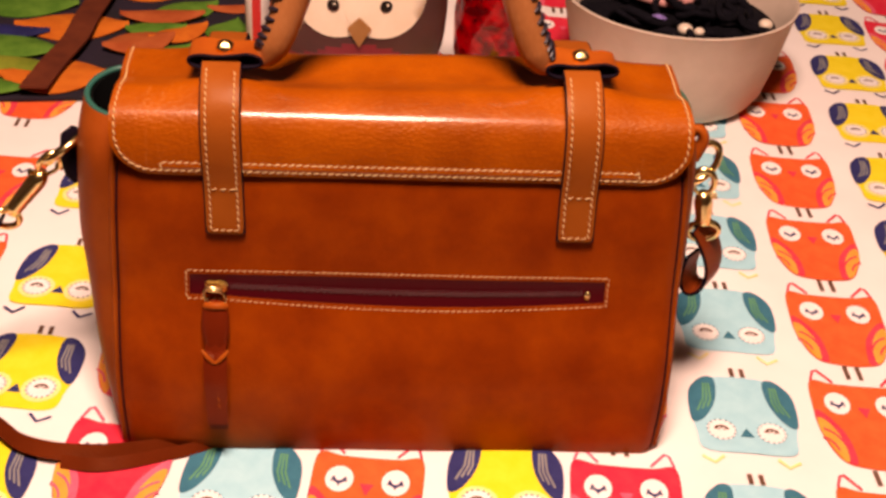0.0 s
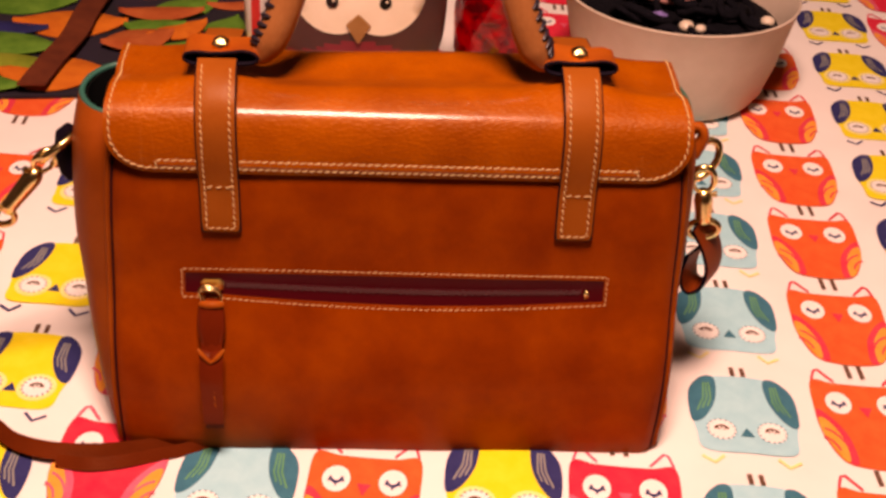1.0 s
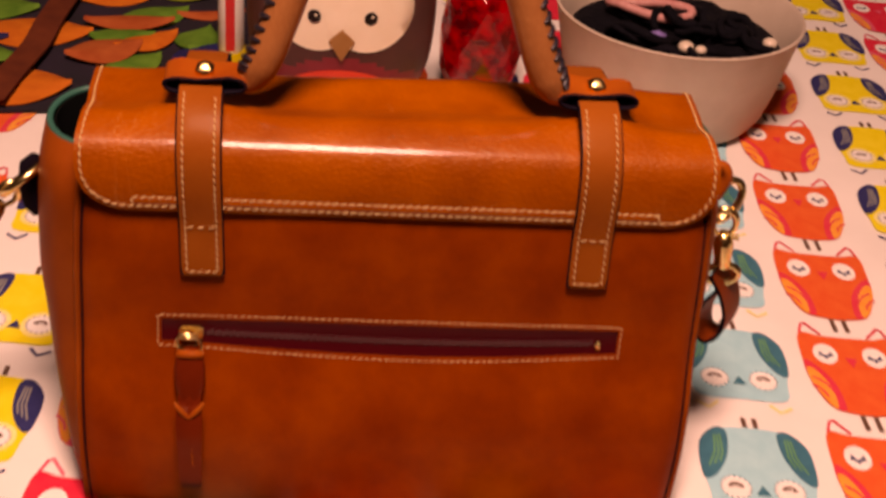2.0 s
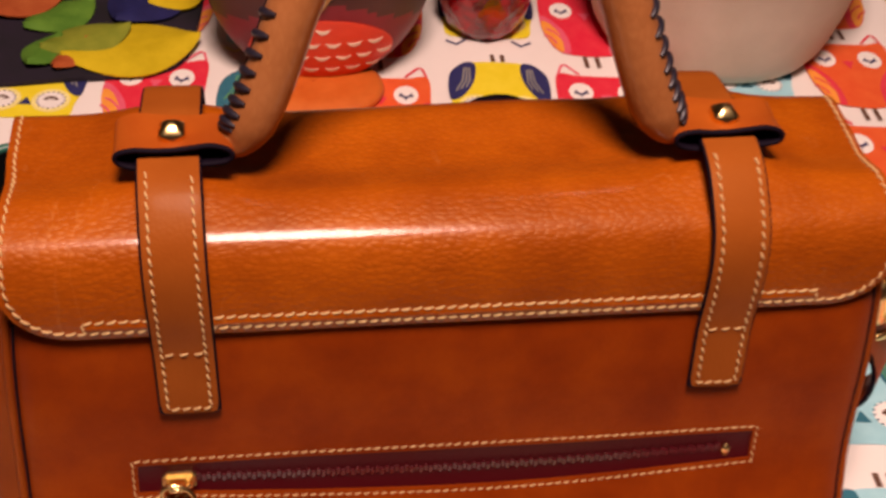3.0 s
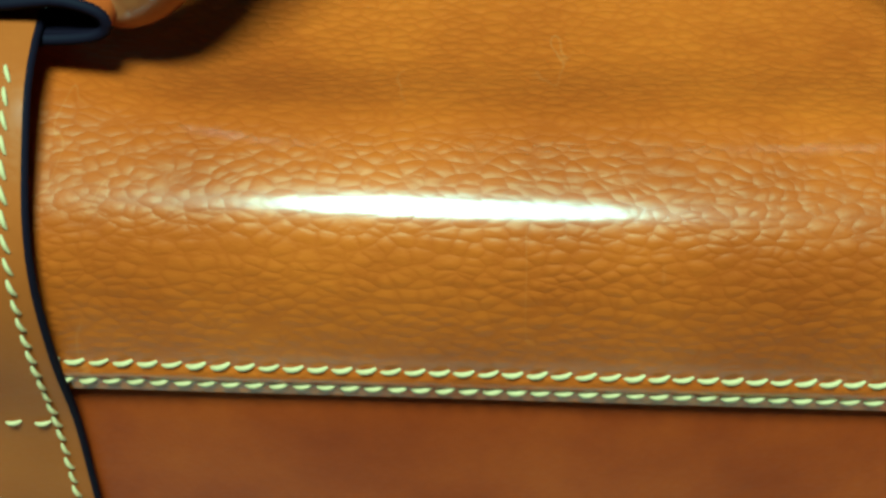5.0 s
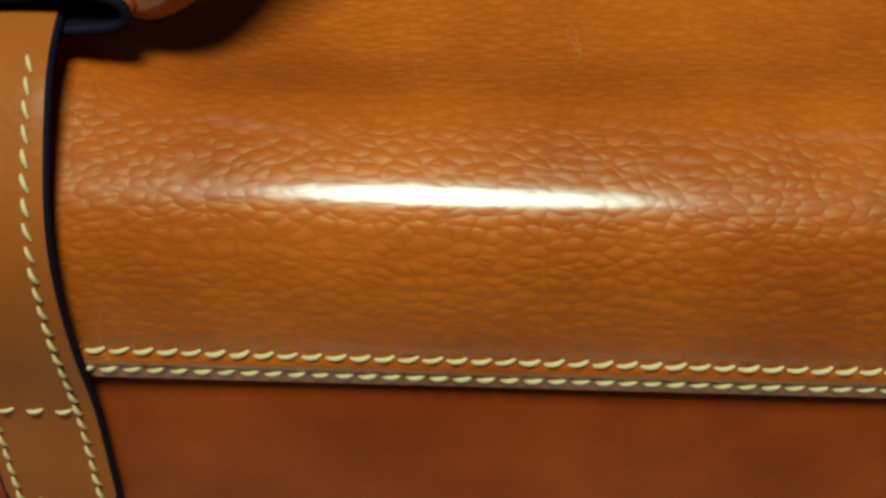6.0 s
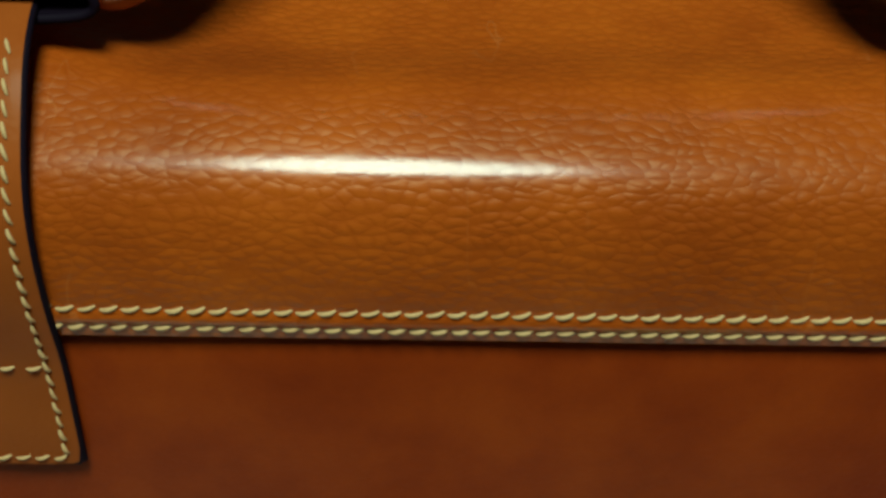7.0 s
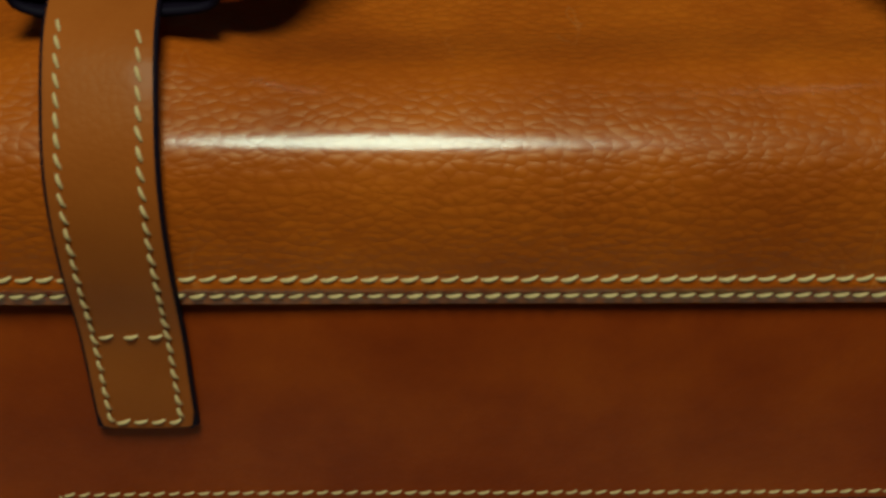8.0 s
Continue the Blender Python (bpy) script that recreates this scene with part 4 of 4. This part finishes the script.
# ---------------------------------------------------------------- the bowl of trinkets
BX, BY = 0.274, 0.517
bowl = thing("bowl", "off-white round fabric bowl standing on the cloth", "bowl", (BX, BY, 0.0))
bm = bmesh.new()
lathe(bm, [(0.0, 0.001), (0.070, 0.001), (0.083, 0.005), (0.090, 0.016), (0.097, 0.040), (0.1035, 0.070), (0.1095, 0.0985), (0.1110, 0.1010), (0.1092, 0.1020), (0.1068, 0.0995), (0.1000, 0.075), (0.092, 0.045), (0.084, 0.020), (0.06, 0.008), (0.0, 0.007)], 64)
part("shell", bm, mat_bowl, bowl)
mat_black = material("black knitted stuff", (0.003, 0.003, 0.005), 0.9, spec=0.12)
vary(mat_black, ((0.0015, 0.0015, 0.003), (0.005, 0.0045, 0.008)), 90.0)
noise_bump(mat_black, 260, 0.8, 0.003)
mat_pink = material("pink hair band", (0.55, 0.22, 0.20), 0.6)
vary(mat_pink, ((0.48, 0.16, 0.15), (0.62, 0.30, 0.27)), 120.0)
mat_violet = material("violet gem", (0.22, 0.16, 0.42), 0.1)
mat_cream = material("cream bead", (0.66, 0.56, 0.44), 0.3)
mat_blue = material("blue bead", (0.03, 0.12, 0.40), 0.15)
mat_red_bead = material("red bead", (0.50, 0.03, 0.02), 0.2)
rnd = random.Random(5)
bm = bmesh.new()
rows = [[(BX + 0.001 * r * math.cos(a), BY + 0.001 * r * math.sin(a),
          0.076 + (0.010 * noise.noise(Vector((r * 0.05 * math.cos(a), r * 0.05 * math.sin(a), 2))) if r < 88 else -0.004)) for a in [2 * math.pi * k / 40 for k in range(40)]] for r in (0.5, 12, 24, 36, 48, 60, 72, 84, 95)]
g = grid(bm, rows, close=True)
low = [[bm.verts.new((v.co.x * 0.85 + BX * 0.15, v.co.y * 0.85 + BY * 0.15, 0.012)) for v in g[-1]]]
for k in range(40):
    bm.faces.new((g[-1][k], g[-1][(k + 1) % 40], low[0][(k + 1) % 40], low[0][k]))
bm.faces.new(low[0])
tagged(finish("hair_ties", bm, mat_black), "heap of black hair ties filling the bowl", "hair ties", kind="stuff")


def loop_tie(mat, x, y, z, r, thick, turn, tilt, squash, label):
    bm = bmesh.new()
    m = pose(x, y, z, tilt, 0, turn)
    tube(bm, [m @ Vector((r * math.cos(a) * (1 + 0.12 * math.sin(3 * a)), r * squash * math.sin(a), 0.003 * math.sin(2 * a))) for a in [2 * math.pi * k / 30 for k in range(30)]], thick, 8, closed=True)
    return tagged(finish("hair_tie", bm, mat), label, "hair tie", group="ties in the bowl")


loop_tie(mat_pink, 0.252, 0.535, 0.0905, 0.036, 0.0042, -18, 4, 0.34, "pink fabric hair tie lying on black ones")
for k in range(14):
    a, r = rnd.uniform(0, 6.28), rnd.uniform(0.0, 0.075)
    loop_tie(mat_black, BX + r * math.cos(a), BY + r * math.sin(a), 0.085 + rnd.uniform(-0.003, 0.006), rnd.uniform(0.014, 0.024), rnd.uniform(0.0028, 0.0045), rnd.uniform(0, 360), rnd.uniform(-35, 35), rnd.uniform(0.5, 0.9), "black elastic hair tie in the bowl")


def bead(name, mat, x, y, z, r, label, facets=False):
    bm = bmesh.new()
    bmesh.ops.create_icosphere(bm, subdivisions=1 if facets else 3, radius=r)
    for v in bm.verts:
        v.co.z *= 0.75
        v.co += Vector((x, y, z))
    return tagged(finish(name, bm, mat, smooth=not facets), label, "bead", group="beads in the bowl")


bead("gem", mat_violet, 0.248, 0.478, 0.088, 0.0085, "violet faceted gem lying in the bowl", True)
bead("bead", mat_cream, 0.270, 0.462, 0.087, 0.0070, "pale cream bead lying in the bowl")
bead("bead", mat_cream, 0.282, 0.457, 0.087, 0.0050, "pale cream bead lying in the bowl")
bead("bead", mat_cream, 0.348, 0.476, 0.088, 0.0065, "pale cream bead lying in the bowl")
bead("bead", mat_blue, 0.256, 0.551, 0.094, 0.0055, "bright blue bead lying in the bowl")
bead("bead", mat_red_bead, 0.283, 0.566, 0.094, 0.0055, "red bead lying in the bowl")

# ---------------------------------------------------------------- owl figurine behind the bag
mat_owl_brown = material("owl brown glaze", (0.055, 0.012, 0.010), 0.5)
vary(mat_owl_brown, ((0.045, 0.010, 0.008), (0.07, 0.017, 0.013)), 30.0)
mat_owl_maroon = material("owl maroon glaze", (0.20, 0.010, 0.018), 0.5)
vary(mat_owl_maroon, ((0.17, 0.008, 0.014), (0.23, 0.014, 0.022)), 30.0)
mat_owl_red = material("owl red belly", (0.75, 0.055, 0.025), 0.5)
vary(mat_owl_red, ((0.70, 0.05, 0.02), (0.79, 0.075, 0.03)), 40.0)
mat_owl_cream = material("owl cream eye", (0.78, 0.68, 0.52), 0.5)
vary(mat_owl_cream, ((0.75, 0.64, 0.48), (0.81, 0.71, 0.56)), 40.0)
mat_owl_tan = material("owl tan beak", (0.33, 0.15, 0.045), 0.5)
vary(mat_owl_tan, ((0.30, 0.13, 0.035), (0.37, 0.18, 0.06)), 60.0)
mat_owl_black = material("owl black pupil", (0.008, 0.006, 0.006), 0.2)
mat_owl_orange = material("owl orange disc", (0.60, 0.13, 0.02), 0.5)
vary(mat_owl_orange, ((0.55, 0.11, 0.015), (0.66, 0.16, 0.03)), 60.0)
OWL_R = smooth_curve([(0.0, 0.034), (0.012, 0.048), (0.03, 0.063), (0.055, 0.075), (0.085, 0.079), (0.12, 0.079), (0.15, 0.073), (0.172, 0.055), (0.183, 0.03), (0.187, 0.004)])
OX, OY, DEEP = -0.026, 0.478, 0.62


def owl_front(x, z, lift=0.0):
    r = curve_at(OWL_R, z)
    q = max(0.0, 1 - (x / r) ** 2)
    return Vector((OX + x, OY - (r * DEEP * math.sqrt(q)) - lift, z))


bm = bmesh.new()
zs = [0.187 * j / 44 for j in range(45)]
rows = [[(OX + curve_at(OWL_R, z) * math.cos(a), OY + DEEP * curve_at(OWL_R, z) * math.sin(a), z) for a in [2 * math.pi * k / 64 for k in range(64)]] for z in zs]
g = grid(bm, rows, close=True)
bm.faces.new(g[0])
bm.faces.new(g[-1])
for f in bm.faces:
    c = f.calc_center_median()
    if c.z < 0.066 + 0.010 * math.cos((c.x - OX) * 42):
        f.material_index = 1


def inlay(pts, lift, index):
    """A raised flat piece that follows the owl's front."""
    top = [bm.verts.new(owl_front(x, z, lift)) for x, z in pts]
    base = [bm.verts.new(owl_front(x, z, -0.001)) for x, z in pts]
    cx, cz = sum(p[0] for p in pts) / len(pts), sum(p[1] for p in pts) / len(pts)
    mids = []
    for t in (0.7, 0.35):
        mids.append([bm.verts.new(owl_front(cx + (x - cx) * t, cz + (z - cz) * t, lift)) for x, z in pts])
    centre = bm.verts.new(owl_front(cx, cz, lift))
    rings = [base, top] + mids
    m = len(pts)
    fs = []
    for r0, r1 in zip(rings, rings[1:]):
        for k in range(m):
            fs.append(bm.faces.new((r0[k], r0[(k + 1) % m], r1[(k + 1) % m], r1[k])))
    for k in range(m):
        fs.append(bm.faces.new((mids[-1][k], mids[-1][(k + 1) % m], centre)))
    for f in fs:
        f.material_index = index


belly = [(0.050 * math.cos(a) * (1.0 if math.sin(a) > -0.3 else 0.92), 0.034 + 0.031 * math.sin(a)) for a in [2 * math.pi * k / 32 for k in range(32)]]
inlay(belly, 0.0012, 2)
for row in range(4):
    for k in range(-3, 4):
        x, z = (k + 0.5 * (row % 2)) * 0.0145, 0.057 - row * 0.0125
        if (x / 0.044) ** 2 + ((z - 0.033) / 0.025) ** 2 < 1:
            inlay([(x - 0.0052, z + 0.0016), (x - 0.003, z - 0.0016), (x, z - 0.0028), (x + 0.003, z - 0.0016), (x + 0.0052, z + 0.0016), (x + 0.0026, z + 0.0006), (x, z + 0.0001), (x - 0.0026, z + 0.0006)], 0.0018, 3)
for sx in (-1, 1):
    inlay([(sx * 0.0215 + 0.037 * math.cos(a), 0.1195 + 0.037 * math.sin(a)) for a in [2 * math.pi * k / 36 for k in range(36)]], 0.0014 + 0.0003 * sx, 3)
    inlay([(sx * 0.0230 + 0.0054 * math.cos(a), 0.1130 + 0.0054 * math.sin(a)) for a in [2 * math.pi * k / 16 for k in range(16)]], 0.0026, 5)
    inlay([(sx * 0.0230 + 0.0012 + 0.0011 * math.cos(a), 0.1145 + 0.0011 * math.sin(a)) for a in [2 * math.pi * k / 10 for k in range(10)]], 0.0032, 3)
inlay([(0, 0.0755), (0.0105, 0.0925), (0.005, 0.0985), (0, 0.1030), (-0.005, 0.0985), (-0.0105, 0.0925)], 0.0040, 4)
# added orange disc under the owl, for an orange band of the bag there
disc = [(math.cos(a), math.sin(a)) for a in [2 * math.pi * k / 32 for k in range(32)]]
g = grid(bm, [[(OX - 0.006 + 0.050 * r * x, OY - 0.034 + 0.040 * r * y, z) for x, y in disc] for r, z in ((0.97, 0.001), (1.0, 0.003), (0.98, 0.0065), (0.90, 0.0085), (0.5, 0.0095), (0.02, 0.0100))], close=True)
bm.faces.new(g[0])
for f in bm.faces:
    if f.calc_center_median().y < OY - 0.022 and f.calc_center_median().z < 0.0132 and f.material_index == 0:
        f.material_index = 6
fig = finish("owl_figurine", bm, None, mats=[mat_owl_brown, mat_owl_maroon, mat_owl_red, mat_owl_cream, mat_owl_tan, mat_owl_black, mat_owl_orange])
tagged(fig, "brown owl figurine with cream eyes and scalloped red belly", "figurine")

# ---------------------------------------------------------------- red faceted glass
mat_ruby = material("ruby glass", (0.42, 0.004, 0.006), 0.05, spec=0.9)
vary(mat_ruby, ((0.10, 0.001, 0.002), (0.55, 0.006, 0.008)), 55.0, 3.0, lo=0.38, hi=0.62)
mat_ruby.node_tree.nodes["Principled BSDF"].inputs["Transmission Weight"].default_value = 0.35
noise_bump(mat_ruby, 120, 0.5, 0.004)
glass = thing("glass_jar", "red faceted glass jar standing beside the owl", "jar", (0.101, 0.528, 0.0))
bm = bmesh.new()
rows = []
for j, (r, z) in enumerate([(0.022, 0.001), (0.030, 0.010), (0.036, 0.030), (0.038, 0.052), (0.037, 0.074), (0.033, 0.096), (0.026, 0.112), (0.024, 0.120)]):
    rows.append([(r * math.cos(2 * math.pi * (k + 0.5 * (j % 2)) / 10), r * math.sin(2 * math.pi * (k + 0.5 * (j % 2)) / 10), z) for k in range(10)])
vs = [[bm.verts.new(p) for p in row] for row in rows]
for j in range(len(rows) - 1):
    for k in range(10):
        a, b, c, d = vs[j][k], vs[j][(k + 1) % 10], vs[j + 1][(k + 1) % 10], vs[j + 1][k]
        if j % 2 == 0:
            bm.faces.new((a, b, d))
            bm.faces.new((b, c, d))
        else:
            bm.faces.new((a, b, c))
            bm.faces.new((a, c, d))
bm.faces.new(vs[0])
bm.faces.new(vs[-1])
part("body", bm, mat_ruby, glass, smooth=False)

# ---------------------------------------------------------------- leaf mat
mat_plum = material("dark plum felt", (0.020, 0.008, 0.030), 0.9)
vary(mat_plum, ((0.003, 0.003, 0.006), (0.014, 0.006, 0.020)), 26.0)
noise_bump(mat_plum, 500, 0.4, 0.001)


def felt(name, a, b):
    m = material(name, a, 0.8, spec=0.25)
    vary(m, (a, b), 45.0, 5.0)
    noise_bump(m, 400, 0.35, 0.001)
    return m


FELT = {"green": felt("green felt", (0.03, 0.14, 0.012), (0.09, 0.25, 0.03)), "orange": felt("orange felt", (0.50, 0.10, 0.012), (0.66, 0.17, 0.02)),
        "brown": felt("brown felt", (0.09, 0.016, 0.006), (0.15, 0.03, 0.01)), "yellow": felt("yellow felt", (0.48, 0.36, 0.01), (0.62, 0.47, 0.02)),
        "navy": felt("navy felt", (0.008, 0.010, 0.06), (0.015, 0.018, 0.10)), "rust": felt("rust felt", (0.34, 0.06, 0.015), (0.46, 0.11, 0.03)),
        "moss": felt("moss felt", (0.12, 0.18, 0.015), (0.24, 0.28, 0.03))}
mat_ob = thing("leaf_mat", "dark plum felt mat covered with coloured felt leaves", "mat")
bm = bmesh.new()
edge = outline([(-0.60, 0.425), (-0.45, 0.437), (-0.30, 0.452), (-0.20, 0.463), (-0.150, 0.466), (-0.122, 0.484), (-0.112, 0.53), (-0.105, 0.62), (-0.10, 0.75), (-0.11, 0.92), (-0.40, 0.94), (-0.60, 0.92)], 6)
lo = [bm.verts.new((x, y, 0.0015)) for x, y in edge]
hi = [bm.verts.new((x, y, 0.0045)) for x, y in edge]
for k in range(len(edge)):
    bm.faces.new((lo[k], lo[(k + 1) % len(edge)], hi[(k + 1) % len(edge)], hi[k]))
bm.faces.new(hi)
bm.faces.new(lo[::-1])
part("felt_base", bm, mat_plum, mat_ob, smooth=False)


def leaf(colour, x, y, length, width, turn, z, tip=0.5):
    """A felt leaf, pointed at its ends, ridged along the middle and curled a little."""
    bm = bmesh.new()
    m = pose(x, y, z, 0, 0, turn)
    rows = []
    for i in range(13):
        t = i / 12
        w = width * (math.sin(math.pi * t ** (0.75 + 0.5 * tip)) ** 0.8) * 0.5 + 0.0006
        rows.append([tuple(m @ Vector((length * (t - 0.5), w * c, 0.004 * (1 - c * c) + 0.003 * abs(2 * t - 1) ** 2))) for c in (-1, -0.6, -0.15, 0, 0.15, 0.6, 1)])
    ob = part("leaf", sheet(rows, 0.0012), FELT[colour], mat_ob, colour + " felt leaf", mats=[FELT[colour], FELT[colour]])
    return ob


LEAVES = [("orange", -0.312, 0.607, 0.092, 0.046, 4), ("orange", -0.308, 0.492, 0.082, 0.050, 5), ("green", -0.362, 0.553, 0.085, 0.034, -12), ("moss", -0.352, 0.508, 0.080, 0.026, -10),
          ("green", -0.372, 0.660, 0.095, 0.046, 0), ("navy", -0.375, 0.590, 0.075, 0.022, -5), ("green", -0.372, 0.468, 0.075, 0.026, -14), ("rust", -0.225, 0.632, 0.070, 0.024, 6),
          ("green", -0.205, 0.655, 0.060, 0.034, 28), ("green", -0.228, 0.602, 0.050, 0.032, 8), ("orange", -0.205, 0.592, 0.055, 0.026, 35), ("rust", -0.240, 0.566, 0.060, 0.036, 25),
          ("green", -0.212, 0.545, 0.050, 0.030, 38), ("green", -0.157, 0.602, 0.042, 0.034, 70), ("navy", -0.150, 0.560, 0.060, 0.040, 55), ("yellow", -0.128, 0.566, 0.040, 0.028, 35),
          ("yellow", -0.158, 0.497, 0.082, 0.050, 14), ("rust", -0.200, 0.487, 0.034, 0.016, 60), ("green", -0.218, 0.492, 0.036, 0.022, 62), ("moss", -0.190, 0.505, 0.055, 0.030, 24),
          ("orange", -0.245, 0.700, 0.070, 0.030, 15), ("moss", -0.185, 0.715, 0.060, 0.026, -8), ("orange", -0.320, 0.725, 0.095, 0.046, 5), ("green", -0.395, 0.745, 0.090, 0.040, -6),
          ("rust", -0.150, 0.665, 0.055, 0.014, 12), ("yellow", -0.160, 0.735, 0.060, 0.028, 20), ("orange", -0.430, 0.55, 0.08, 0.04, 10), ("green", -0.44, 0.62, 0.08, 0.04, -8), ("moss", -0.43, 0.49, 0.08, 0.03, 0)]
for k, (col, x, y, l, w, a) in enumerate(LEAVES):
    leaf(col, x, y, l * 1.22, w * 1.4, a, 0.0055 + 0.0012 * (k % 4))
# the brown felt stem that crosses the orange leaves
band([(-0.318, 0.448, 0.0150), (-0.309, 0.50, 0.0165), (-0.300, 0.56, 0.0140), (-0.296, 0.61, 0.0165), (-0.290, 0.68, 0.0150), (-0.284, 0.76, 0.0150)], ((1, 0, 0), (1, 0, 0)), 0.025, 0.002, FELT["brown"], mat_ob, "stem", "brown felt stem").data.materials[1] = FELT["brown"]

# ---------------------------------------------------------------- white tube with a red stripe
mat_white = material("white plastic", (0.78, 0.74, 0.70), 0.35)
vary(mat_white, ((0.75, 0.70, 0.66), (0.80, 0.77, 0.73)), 40.0)
mat_stripe = material("red stripe print", (0.62, 0.03, 0.03), 0.4)
vary(mat_stripe, ((0.56, 0.025, 0.025), (0.67, 0.04, 0.035)), 60.0)
tube_ob = thing("plastic_tube", "white plastic tube with a red stripe on the leaf mat", "tube", (-0.125, 0.575, 0.012))
bm = bmesh.new()
lathe(bm, [(0.0, 0.0), (0.0105, 0.0), (0.0118, 0.002), (0.0118, 0.085), (0.010, 0.090), (0.006, 0.093), (0.0, 0.094)], 28)
part("body", bm, mat_white, tube_ob)
bm = bmesh.new()
rows = [[(0.0121 * math.cos(a), 0.0121 * math.sin(a), z) for a in [radians(-112 + 42 * k / 8) for k in range(9)]] for z in (0.004, 0.03, 0.055, 0.083)]
part("stripe", sheet(rows, -0.0006), mat_stripe, tube_ob, "red printed stripe", mats=[mat_stripe, mat_stripe])
